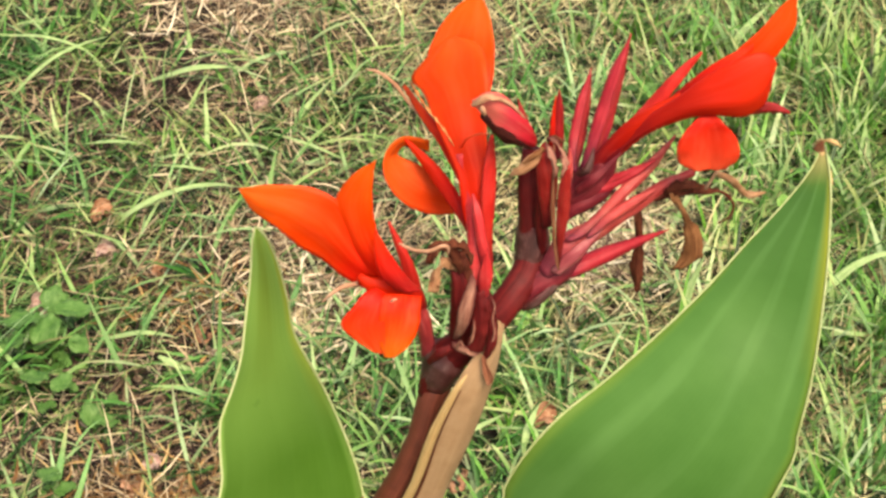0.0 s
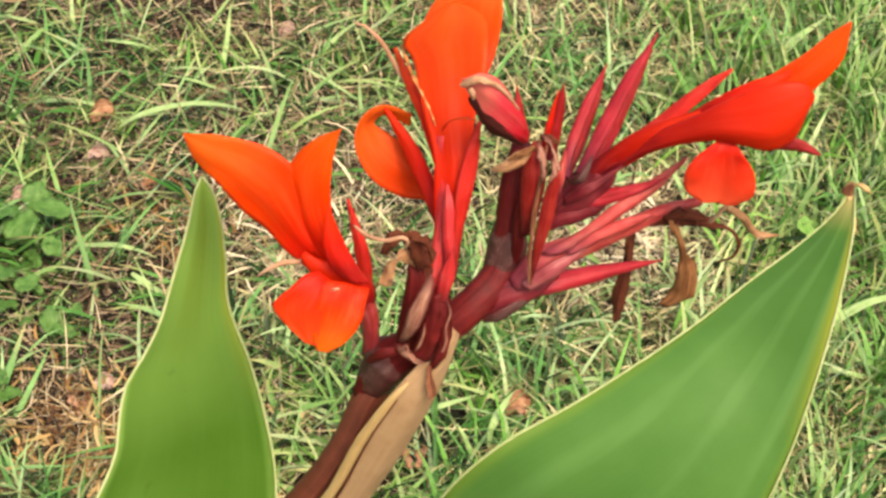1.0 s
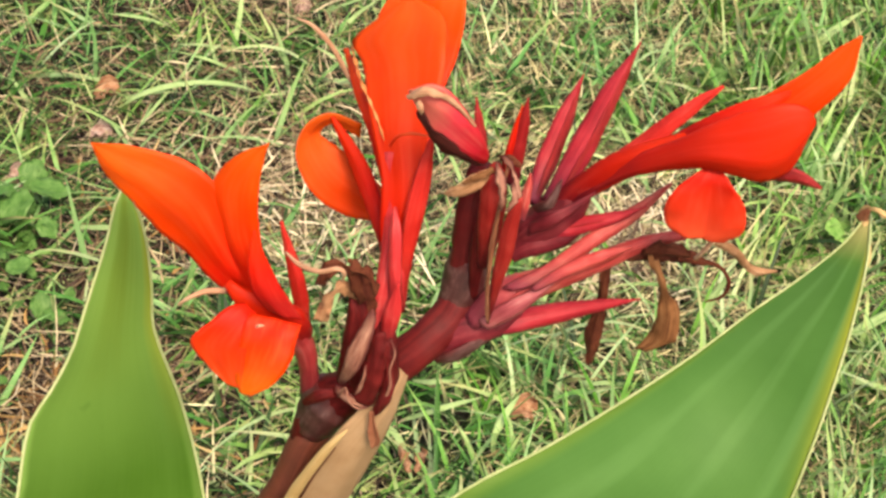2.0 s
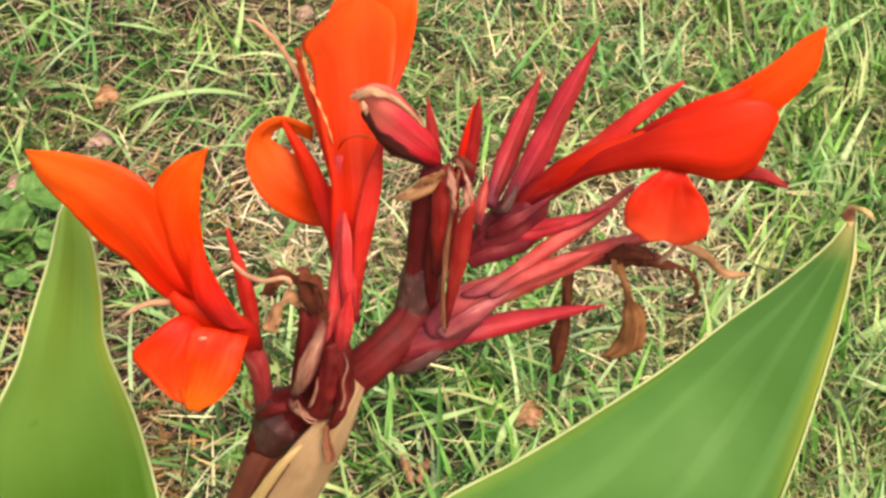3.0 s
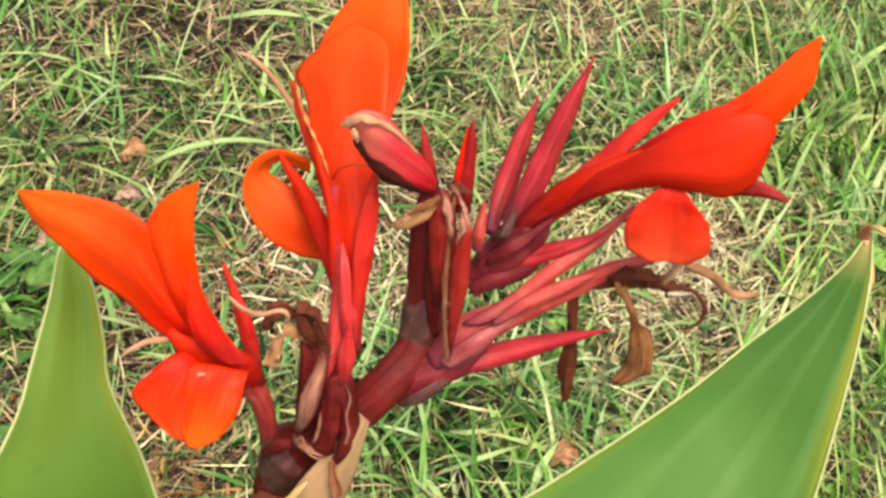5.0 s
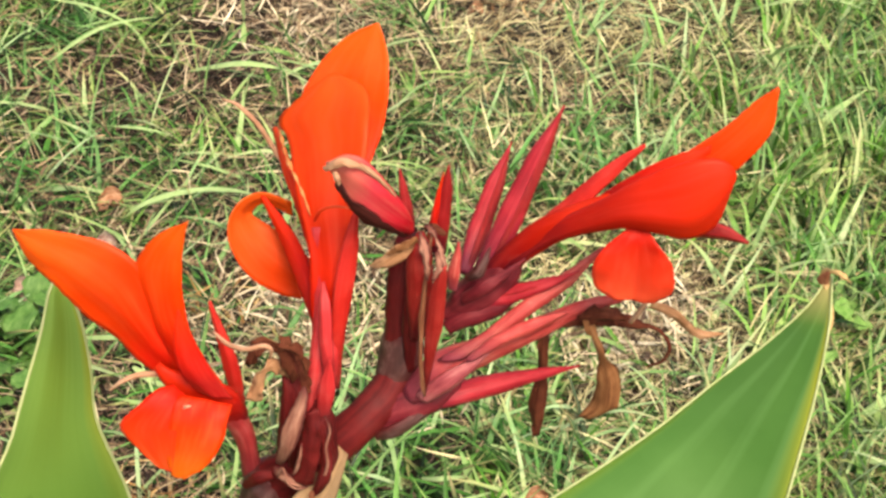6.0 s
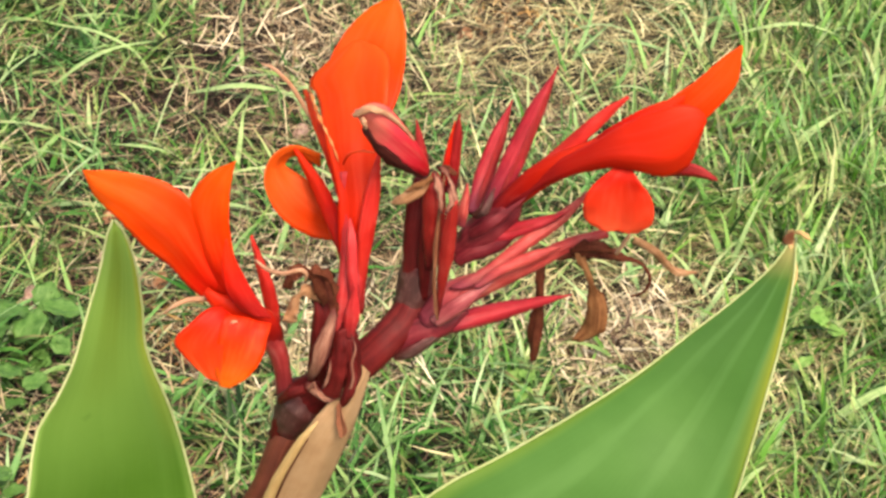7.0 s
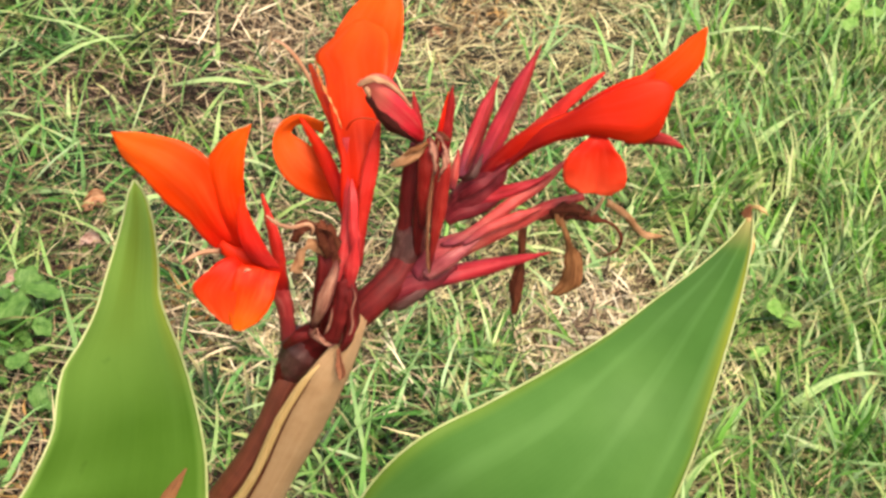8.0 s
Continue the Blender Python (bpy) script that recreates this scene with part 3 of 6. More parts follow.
def blades(name, specs, material, seg=5):
    """Many single leaf blades in one mesh. specs: rows of x, y, z, heading, rise (radians from level), length, half width, droop, sway."""
    s = np.array(specs)
    n = len(s)
    t = np.linspace(0, 1, seg + 1)
    x, y, z, head, rise, length, half, droop, sway = (s[:, i : i + 1] for i in range(9))
    step = length / seg
    ang = rise - droop * t[None, :] ** 1.3
    hd = head + sway * t[None, :]
    dx, dy, dz = np.cos(ang) * np.cos(hd), np.cos(ang) * np.sin(hd), np.sin(ang)
    cum = lambda a: np.concatenate([np.zeros((n, 1)), np.cumsum(a[:, :-1] * step, axis=1)], axis=1)
    cx, cy, cz = x + cum(dx), y + cum(dy), z + cum(dz)
    cz = np.maximum(cz, 0.003 + 0.004 * np.abs(np.sin(head * 7 + 3 * t[None, :])))
    wid = half * np.minimum(1, 0.55 + 2.2 * t[None, :]) * (1 - t[None, :] ** 2.2) + 0.00012
    sx, sy = -np.sin(hd), np.cos(hd)
    tilt = np.sin(head * 3.7) * 0.5
    left = np.stack([cx - sx * wid, cy - sy * wid, cz + wid * tilt], -1)
    mid = np.stack([cx, cy, cz - wid * 0.35], -1)
    right = np.stack([cx + sx * wid, cy + sy * wid, cz - wid * tilt], -1)
    verts = np.stack([left, mid, right], 2).reshape(-1, 3)
    row = np.arange(seg)[:, None] * 3
    quad = np.array([[0, 1, 4, 3], [1, 2, 5, 4]])
    one = (row[:, None, :] + quad[None]).reshape(-1, 4)
    faces = (np.arange(n)[:, None, None] * 3 * (seg + 1) + one[None]).reshape(-1, 4)
    me = bpy.data.meshes.new(name)
    me.vertices.add(len(verts))
    me.vertices.foreach_set("co", verts.ravel())
    me.loops.add(faces.size)
    me.loops.foreach_set("vertex_index", faces.ravel().astype(np.int32))
    me.polygons.add(len(faces))
    me.polygons.foreach_set("loop_start", np.arange(0, faces.size, 4, dtype=np.int32))
    me.polygons.foreach_set("use_smooth", np.ones(len(faces), dtype=bool))
    me.update(calc_edges=True)
    layer = me.uv_layers.new(name="UVMap")
    along = np.broadcast_to(np.repeat(t, 3)[None, :], (n, 3 * (seg + 1))).reshape(-1)
    uv = np.stack([along[faces.ravel()], np.full(faces.size, 0.5)], -1)
    layer.data.foreach_set("uv", uv.ravel())
    me.materials.append(material)
    return me


rng = random.Random(11)
green, straw, old_straw, fresh, pale, outer_green, outer_straw = [], [], [], [], [], [], []


def somewhere():
    return rng.uniform(-1.25, 0.85), rng.uniform(0.1, 2.6)


# tufts of living grass: each leans its own way, lying over where the lawn is worn and standing where it is moist
for _ in range(10500):
    x, y = somewhere()
    d = dryness(x, y)
    if rng.random() < d * 1.0 - 0.10 or rng.random() < max(1.5 * hollow(x, y), outside(x, y), thin(x, y)):
        continue
    lean, spread = rng.uniform(0, 6.28), rng.uniform(0.35, 1.5)
    moist = min(1.0, max(0.0, (x + 0.35) / 0.6)) * 0.8
    tall = rng.uniform(0.55, 1.1) * (1.0 + 0.15 * moist)
    broad = rng.choice((0.55, 0.7, 0.9, 1.2, 1.6)) + (0.25 if d < 0.15 else 0.0)
    for _ in range(rng.randint(3, 8)):
        rise = rng.uniform(0.10, 0.95) + moist * rng.uniform(0.0, 0.75)
        green.append((x + rng.gauss(0, 0.012), y + rng.gauss(0, 0.012), 0.0, lean + rng.gauss(0, spread), rise, tall * rng.uniform(0.04, 0.125),
                      broad * rng.uniform(0.0009, 0.0026), rng.uniform(0.1, 1.2), rng.gauss(0, 0.22)))
# fresh, broad blades on the right; their paler green also carries that side's brightness
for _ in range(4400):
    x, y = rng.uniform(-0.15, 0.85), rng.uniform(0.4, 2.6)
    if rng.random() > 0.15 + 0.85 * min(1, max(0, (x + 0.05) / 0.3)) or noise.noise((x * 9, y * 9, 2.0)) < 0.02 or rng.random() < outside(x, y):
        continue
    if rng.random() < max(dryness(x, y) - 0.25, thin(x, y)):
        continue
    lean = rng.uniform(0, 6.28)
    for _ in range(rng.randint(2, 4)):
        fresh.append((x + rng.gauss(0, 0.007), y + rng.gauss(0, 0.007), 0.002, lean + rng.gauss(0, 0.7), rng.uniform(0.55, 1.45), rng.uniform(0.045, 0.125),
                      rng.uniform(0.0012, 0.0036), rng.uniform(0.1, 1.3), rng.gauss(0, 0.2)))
# long pale blades bent over the rest
for _ in range(1500):
    x, y = somewhere()
    if rng.random() < max(1.3 * hollow(x, y), outside(x, y), thin(x, y), 0.6 if x < -0.3 and rng.random() < 0.5 else 0.0):
        continue
    pale.append((x, y, rng.uniform(0.004, 0.022), rng.uniform(0, 6.28), rng.uniform(0.25, 0.9), rng.uniform(0.07, 0.15), rng.uniform(0.0009, 0.0026), rng.uniform(0.6, 1.5), rng.gauss(0, 0.3)))
# broad pale blades among the fresh ones
for _ in range(1400):
    x, y = rng.uniform(0.02, 0.85), rng.uniform(0.5, 2.6)
    if rng.random() < max(outside(x, y), 0.6 * hollow(x, y), thin(x, y)):
        continue
    pale.append((x, y, rng.uniform(0.002, 0.015), rng.uniform(0, 6.28), rng.uniform(0.35, 1.3), rng.uniform(0.06, 0.13), rng.uniform(0.0016, 0.0040), rng.uniform(0.2, 1.3), rng.gauss(0, 0.25)))
# scattered broad sage-green blades in the worn part
for _ in range(450):
    x, y = rng.uniform(-0.85, 0.05), rng.uniform(0.5, 2.2)
    if rng.random() < max(outside(x, y), 1.4 * hollow(x, y), 1.5 * thin(x, y)):
        continue
    pale.append((x, y, rng.uniform(0.002, 0.015), rng.uniform(0, 6.28), rng.uniform(0.2, 1.0), rng.uniform(0.06, 0.13), rng.uniform(0.0014, 0.0032), rng.uniform(0.2, 1.2), rng.gauss(0, 0.25)))
# thin runners and young shoots
for _ in range(17000):
    x, y = somewhere()
    if rng.random() < dryness(x, y) - 0.15 or rng.random() < max(1.1 * hollow(x, y), outside(x, y), thin(x, y)):
        continue
    green.append((x, y, 0.002, rng.uniform(0, 6.28), rng.uniform(0.0, 1.0), rng.uniform(0.025, 0.08), rng.uniform(0.0006, 0.0014), rng.uniform(0.0, 0.9), rng.gauss(0, 0.35)))
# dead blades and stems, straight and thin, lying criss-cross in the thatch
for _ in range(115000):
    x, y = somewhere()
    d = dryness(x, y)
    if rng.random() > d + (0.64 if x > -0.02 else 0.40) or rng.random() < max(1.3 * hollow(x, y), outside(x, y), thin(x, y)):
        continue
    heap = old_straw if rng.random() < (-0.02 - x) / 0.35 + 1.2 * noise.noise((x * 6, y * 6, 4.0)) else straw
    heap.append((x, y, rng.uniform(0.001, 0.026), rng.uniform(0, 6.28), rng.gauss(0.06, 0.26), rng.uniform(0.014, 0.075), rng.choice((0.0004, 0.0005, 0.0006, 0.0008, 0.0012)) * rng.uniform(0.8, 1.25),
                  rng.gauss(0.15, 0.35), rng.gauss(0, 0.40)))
# orange-brown litter in hollows
litter = []
for cx, cy, reach, count in ((-0.37, 0.62, 0.075, 520), (-0.42, 0.97, 0.05, 120), (-0.20, 1.80, 0.05, 120)):
    for _ in range(count):
        litter.append((rng.gauss(cx, reach), rng.gauss(cy, reach * 0.8), rng.uniform(0.008, 0.028), rng.uniform(0, 6.28), rng.gauss(0.1, 0.3), rng.uniform(0.012, 0.045), rng.uniform(0.0007, 0.0020), rng.gauss(0.2, 0.6), rng.gauss(0, 0.8)))
# bleached, pinkish straw lying in loose heaps
bleached = []
for cx, cy, reach, count in ((-0.49, 1.60, 0.060, 270), (0.050, 1.090, 0.050, 380), (0.035, 1.030, 0.035, 170), (0.085, 1.150, 0.035, 150), (-0.275, 0.955, 0.055, 270), (-0.300, 1.100, 0.045, 150), (-0.20, 0.93, 0.05, 160)):
    for _ in range(count):
        bleached.append((rng.gauss(cx, reach), rng.gauss(cy, reach * 0.8), rng.uniform(0.006, 0.034), rng.uniform(0, 6.28), rng.gauss(0.05, 0.22), rng.uniform(0.018, 0.070), rng.uniform(0.0005, 0.0017), rng.gauss(0.1, 0.35), rng.gauss(0, 0.45)))
# thin red-brown thatch in the bare hollows
thatch = []
for cx, cy, reach in HOLLOW:
    for _ in range(230):
        thatch.append((rng.gauss(cx, reach * 0.7), rng.gauss(cy, reach * 0.55), rng.uniform(0.002, 0.016), rng.uniform(0, 6.28), rng.gauss(0.05, 0.2), rng.uniform(0.02, 0.06), rng.uniform(0.0004, 0.0010), rng.gauss(0.2, 0.4), rng.gauss(0, 0.5)))
# near-black blades low in the thin spots stand in for shade between blades
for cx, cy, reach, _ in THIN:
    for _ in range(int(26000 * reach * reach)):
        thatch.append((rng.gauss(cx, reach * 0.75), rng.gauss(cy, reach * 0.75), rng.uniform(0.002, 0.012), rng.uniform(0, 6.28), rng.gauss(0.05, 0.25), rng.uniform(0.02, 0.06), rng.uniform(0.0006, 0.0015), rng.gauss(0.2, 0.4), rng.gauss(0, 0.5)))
# lawn farther out, coarser and thinner with the distance
for _ in range(100000):
    a, r = rng.uniform(0, 6.28), 6.0 * rng.random() ** 1.9
    x, y = -0.2 + (0.70 + r) * math.cos(a), 1.35 + (0.85 + r) * math.sin(a)
    size = 1.0 + 0.55 * r
    if rng.random() < 0.62 - 0.5 * noise.noise((x * 1.3, y * 1.3, 3.0)):
        outer_green.append((x, y, 0.0, rng.uniform(0, 6.28), rng.uniform(0.1, 1.2), size * rng.uniform(0.04, 0.10), size * rng.uniform(0.0012, 0.0030), rng.uniform(0.2, 1.3), rng.gauss(0, 0.3)))
    else:
        outer_straw.append((x, y, rng.uniform(0.002, 0.02), rng.uniform(0, 6.28), rng.gauss(0.1, 0.25), size * rng.uniform(0.03, 0.08), size * rng.uniform(0.0007, 0.0016), rng.gauss(0.2, 0.4), rng.gauss(0, 0.5)))
tagged(new("outer_grass", blades("outer_grass", outer_green, GRASS, 2)), "thin green lawn grass round the dense lawn", "grass", kind="stuff")
tagged(new("outer_dry_grass", blades("outer_dry_grass", outer_straw, STRAW, 2)), "scattered straw-coloured dead blades on soil", "dry grass", kind="stuff")
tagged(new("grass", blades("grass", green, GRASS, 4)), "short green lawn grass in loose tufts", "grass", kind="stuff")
tagged(new("fresh_grass", blades("fresh_grass", fresh, FRESH, 4)), "fresh broad grass blades, pale green for the brighter right of the lawn", "grass", kind="stuff")
tagged(new("pale_grass", blades("pale_grass", pale, PALE, 7)), "long pale olive grass blades bent over the lawn", "grass", kind="stuff")
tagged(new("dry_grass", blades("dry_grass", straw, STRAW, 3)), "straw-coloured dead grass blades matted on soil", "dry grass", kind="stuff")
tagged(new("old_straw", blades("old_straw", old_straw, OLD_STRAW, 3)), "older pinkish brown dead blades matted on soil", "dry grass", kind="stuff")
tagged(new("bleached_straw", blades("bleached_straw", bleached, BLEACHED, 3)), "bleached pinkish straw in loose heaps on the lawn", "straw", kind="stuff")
tagged(new("thatch_and_shade", blades("thatch_and_shade", thatch, THATCH, 4)), "thin brown dead stems in hollows, near-black shade blades in thin spots", "thatch", kind="stuff")
tagged(new("leaf_litter", blades("leaf_litter", litter, LITTER, 4)), "orange-brown shreds of dead leaves in hollows of the lawn", "leaf litter", kind="stuff")

# ---------------------------------------------------------------- the canna
STEM_FOOT = (-0.225, 0.02, 0.0)
canna = thing("canna_plant", STEM_FOOT, "flowering red canna with broad green leaves rising from the lawn", "plant")

# stem, with its brown sheath
stem = part("stem", tube([STEM_FOOT, (-0.215, 0.005, 0.25), (-0.175, -0.02, 0.5), (-0.0657, -0.0300, 0.7461), (-0.0528, -0.0270, 0.7821), (-0.0464, -0.0240, 0.8053), (-0.0418, -0.0220, 0.8180)], [0.012, 0.011, 0.010, 0.00549, 0.00528, 0.00581, 0.00634], STEM_BROWN, n=40, k=16, rough=0.05), canna, "smooth brown-maroon stem")
part("stem_node", tube([(-0.0492, -0.0240, 0.8001), (-0.0460, -0.0240, 0.8119), (-0.0416, -0.0230, 0.8203), (-0.0338, -0.0240, 0.8293), (-0.0253, -0.0240, 0.8380)], [0.00549, 0.00697, 0.00824, 0.00782, 0.00634], MAROON, ridge=0.06, rough=0.10, n=20), stem, "dark maroon knot of the flower stalk")
part("sheath", sheet([(-0.0754, -0.0340, 0.7045), (-0.0678, -0.0360, 0.7289), (-0.0571, -0.0380, 0.7572), (-0.0476, -0.0400, 0.7918), (-0.0375, -0.0395, 0.8186), (-0.0285, -0.0340, 0.8335), (-0.0215, -0.0240, 0.8425)], [(-0.0529, -0.0300, 0.7071), (-0.0473, -0.0310, 0.7300), (-0.0399, -0.0320, 0.7552), (-0.0318, -0.0330, 0.7793), (-0.0250, -0.0325, 0.8033), (-0.0206, -0.0295, 0.8210), (-0.0180, -0.0240, 0.8395)], SHEATH_TAN, bulge=0.16, thick=0.0008, n=30), stem, "dry tan sheath wrapped along the stem")
part("sheath_edge", sheet([(-0.0768, -0.0360, 0.7061), (-0.0697, -0.0380, 0.7303), (-0.0579, -0.0410, 0.7598), (-0.0486, -0.0430, 0.7941), (-0.0388, -0.0430, 0.8186), (-0.0326, -0.0410, 0.8263)], [(-0.0711, -0.0360, 0.7078), (-0.0631, -0.0390, 0.7332), (-0.0530, -0.0420, 0.7621), (-0.0435, -0.0440, 0.7979), (-0.0354, -0.0435, 0.8199), (-0.0323, -0.0410, 0.8260)], SHEATH_PALE, bulge=0.25, thick=0.0006), stem, "pale folded rim of the dry sheath")
# thin dark tube that stands in for the shade under the fold
part("sheath_fold_shade", tube([(-0.0705, -0.0368, 0.7078), (-0.0625, -0.0398, 0.7332), (-0.0524, -0.0428, 0.7621), (-0.0429, -0.0446, 0.7979), (-0.0350, -0.0440, 0.8199)], [0.0004, 0.0006, 0.0006, 0.0004, 0.0002], DRIED_BROWN, n=40, k=7, rough=0.3), stem, "dark strip for the shade under the folded rim")
part("collar", tube([(-0.0475, -0.0245, 0.8060), (-0.0452, -0.0245, 0.8135), (-0.0428, -0.0240, 0.8205), (-0.0415, -0.0235, 0.8250)], [0.0064, 0.0078, 0.0088, 0.0070], SILVER, n=18, k=18, ridge=0.07, lobes=2, rough=0.06), stem, "greyish papery collar at the knot")
part("dried_strip", sheet([(-0.0261, -0.0360, 0.8304), (-0.0258, -0.0350, 0.8366), (-0.0252, -0.0340, 0.8443), (-0.0274, -0.0320, 0.8586)], [(-0.0227, -0.0360, 0.8332), (-0.0205, -0.0360, 0.8402), (-0.0210, -0.0340, 0.8468), (-0.0249, -0.0320, 0.8592)], MAROON, fold=0.3, ruffle=0.0006), stem, "dark maroon dry bract")
part("bract", sheet([(-0.0392, -0.0350, 0.8383), (-0.0347, -0.0370, 0.8387), (-0.0283, -0.0370, 0.8348)], [(-0.0377, -0.0350, 0.8347), (-0.0340, -0.0370, 0.8339), (-0.0284, -0.0370, 0.8334)], BRACT, fold=0.3), stem, "curled pinkish dry bract")

part("dried_strip", tube([(-0.0242, -0.0340, 0.8635), (-0.0217, -0.0360, 0.8597), (-0.0224, -0.0370, 0.8533), (-0.0215, -0.0370, 0.8462), (-0.0234, -0.0360, 0.8375), (-0.0262, -0.0360, 0.8323)], [0.00020, 0.00030, 0.00040, 0.00050, 0.00050, 0.00020], BRACT, k=7, n=30, flat=0.4), stem, "wavy pale edge of a dry bract")
part("dried_strip", tube([(-0.0377, -0.0370, 0.8358), (-0.0352, -0.0390, 0.8424), (-0.0334, -0.0400, 0.8381), (-0.0302, -0.0400, 0.8359), (-0.0270, -0.0390, 0.8367)], [0.00032, 0.00053, 0.00063, 0.00063, 0.00042], BRACT, k=7, n=26, flat=0.5), stem, "curled pinkish rim of a dry bract")
part("dried_strip", sheet([(-0.0268, -0.0372, 0.8330), (-0.0262, -0.0392, 0.8272), (-0.0252, -0.0402, 0.8228), (-0.0238, -0.0402, 0.8200)], [(-0.0258, -0.0372, 0.8334), (-0.0234, -0.0396, 0.8282), (-0.0216, -0.0405, 0.8236), (-0.0234, -0.0402, 0.8199)], LATH, fold=-0.3, ruffle=0.0003, ragged=0.0003), stem, "small curled brown bract tip")
part("bract", sheet([(-0.0335, -0.0360, 0.8369), (-0.0315, -0.0370, 0.8451), (-0.0307, -0.0370, 0.8534), (-0.0300, -0.0350, 0.8641)], [(-0.0263, -0.0360, 0.8345), (-0.0244, -0.0380, 0.8476), (-0.0244, -0.0370, 0.8577), (-0.0263, -0.0350, 0.8664)], MAROON, bulge=0.2, ruffle=0.0006, ragged=0.0006), stem, "dark maroon bract")
part("dried_strip", tube([(-0.0300, -0.0380, 0.8538), (-0.0297, -0.0400, 0.8505), (-0.0307, -0.0400, 0.8443), (-0.0321, -0.0390, 0.8404)], [0.00021, 0.00053, 0.00063, 0.00032], BRACT, k=7, n=20, flat=0.5), stem, "pinkish curled rim of a dry bract")
part("bract", sheet([(-0.0500, -0.0330, 0.8261), (-0.0454, -0.0360, 0.8347), (-0.0400, -0.0360, 0.8372)], [(-0.0485, -0.0330, 0.8236), (-0.0432, -0.0370, 0.8310), (-0.0387, -0.0360, 0.8342)], MAROON, bulge=0.2), stem)

# branch that carries the buds
branch = part("flower_branch", tube([(-0.0370, -0.0240, 0.8257), (-0.0262, -0.0200, 0.8355), (-0.0160, -0.0140, 0.8466), (-0.0091, -0.0060, 0.8548), (-0.0079, -0.0010, 0.8652), (-0.0091, 0.0000, 0.8829), (-0.0097, 0.0010, 0.8976), (-0.0092, 0.0020, 0.9093)], [0.00676, 0.00655, 0.00655, 0.00697, 0.00613, 0.00549, 0.00528, 0.00422], MAROON, n=40, k=16, ridge=0.05, rough=0.08), canna, "dark maroon flower branch")
# the grey here replaces a glint on the fork
part("bract", sheet([(-0.0118, -0.0165, 0.8440), (-0.0060, -0.0172, 0.8492), (0.0002, -0.0135, 0.8530), (0.0060, -0.0100, 0.8562)], [(-0.0105, -0.0155, 0.8402), (-0.0045, -0.0155, 0.8432), (0.0012, -0.0125, 0.8478), (0.0066, -0.0098, 0.8552)], SILVER, bulge=0.22), branch, "small bract in the fork, its silver glint put into the colour")
part("collar", tube([(-0.0092, -0.0045, 0.8570), (-0.0082, -0.0018, 0.8645), (-0.0083, -0.0005, 0.8710), (-0.0086, 0.0000, 0.8755)], [0.0060, 0.0070, 0.0069, 0.0058], SILVER, n=18, k=18, ridge=0.06, lobes=2, rough=0.06), branch, "greyish brown collar of the branch")
part("fork", tube([(-0.0102, -0.0100, 0.8464), (-0.0021, -0.0080, 0.8525), (0.0060, -0.0060, 0.8571), (0.0118, -0.0040, 0.8612)], [0.00697, 0.00655, 0.00528, 0.00148], PURPLE, ridge=0.08, rough=0.08), branch, "dark purple fork of the branch")
part("calyx", tube([(0.0030, 0.0060, 0.8782), (0.0064, 0.0080, 0.8809), (0.0115, 0.0100, 0.8864), (0.0173, 0.0120, 0.8931), (0.0250, 0.0135, 0.9040)], [0.00249, 0.00582, 0.00700, 0.00560, 0.00080], PURPLE, ridge=0.06, lobes=4, rough=0.06, n=22), branch, "swollen dark purple calyx")
part("calyx", tube([(0.0048, 0.0040, 0.8758), (0.0095, 0.0060, 0.8801), (0.0174, 0.0080, 0.8841), (0.0260, 0.0085, 0.8905)], [0.00233, 0.00399, 0.00330, 0.00040], PURPLE, ridge=0.06, rough=0.06), branch, "dark purple lower calyx")

part("bract", sheet([(0.0085, 0.0030, 0.8985), (0.0120, 0.0010, 0.9040), (0.0150, 0.0040, 0.9105)], [(0.0105, 0.0030, 0.8965), (0.0150, 0.0010, 0.9020), (0.0156, 0.0040, 0.9103)], SILVER, bulge=0.25), branch, "narrow greyish scale at the foot of a bud")
part("bract", sheet([(0.0084, 0.0020, 0.8919), (0.0136, 0.0005, 0.8985), (0.0190, 0.0030, 0.9020), (0.0262, 0.0060, 0.9075)], [(0.0095, 0.0020, 0.8878), (0.0154, 0.0000, 0.8942), (0.0208, 0.0025, 0.8990), (0.0264, 0.0060, 0.9072)], PURPLE, bulge=0.2), branch, "dark purple scale of the calyx")
part("bract", sheet([(0.0000, -0.0135, 0.8612), (0.0078, -0.0125, 0.8712), (0.0200, -0.0065, 0.8782)], [(0.0042, -0.0135, 0.8588), (0.0126, -0.0120, 0.8672), (0.0205, -0.0065, 0.8778)], MAUVE, bulge=0.25), branch, "pale mauve scale along the rose buds")

# laths standing round the top of the branch
part("sepal", sheet([(0.0028, -0.0165, 0.8637), (0.0003, -0.0175, 0.8775), (-0.0008, -0.0170, 0.8940), (-0.0010, -0.0150, 0.9102), (-0.0010, -0.0110, 0.9225)], [(0.0034, -0.0165, 0.8638), (0.0016, -0.0180, 0.8785), (0.0006, -0.0175, 0.8950), (0.0001, -0.0150, 0.9107), (0.0000, -0.0110, 0.9205)], LATH, fold=0.25, ruffle=0.0003), branch, "dried brown lath-like sepal")
part("sepal", sheet([(0.0030, -0.0160, 0.8650), (0.0016, -0.0165, 0.8790), (0.0014, -0.0175, 0.8932), (0.0020, -0.0180, 0.9061), (0.0035, -0.0180, 0.9156)], [(0.0036, -0.0160, 0.8652), (0.0050, -0.0165, 0.8800), (0.0066, -0.0175, 0.8936), (0.0066, -0.0180, 0.9074), (0.0060, -0.0180, 0.9175)], SEPAL_DULL, bulge=0.3), branch, "dull red rolled sepal")
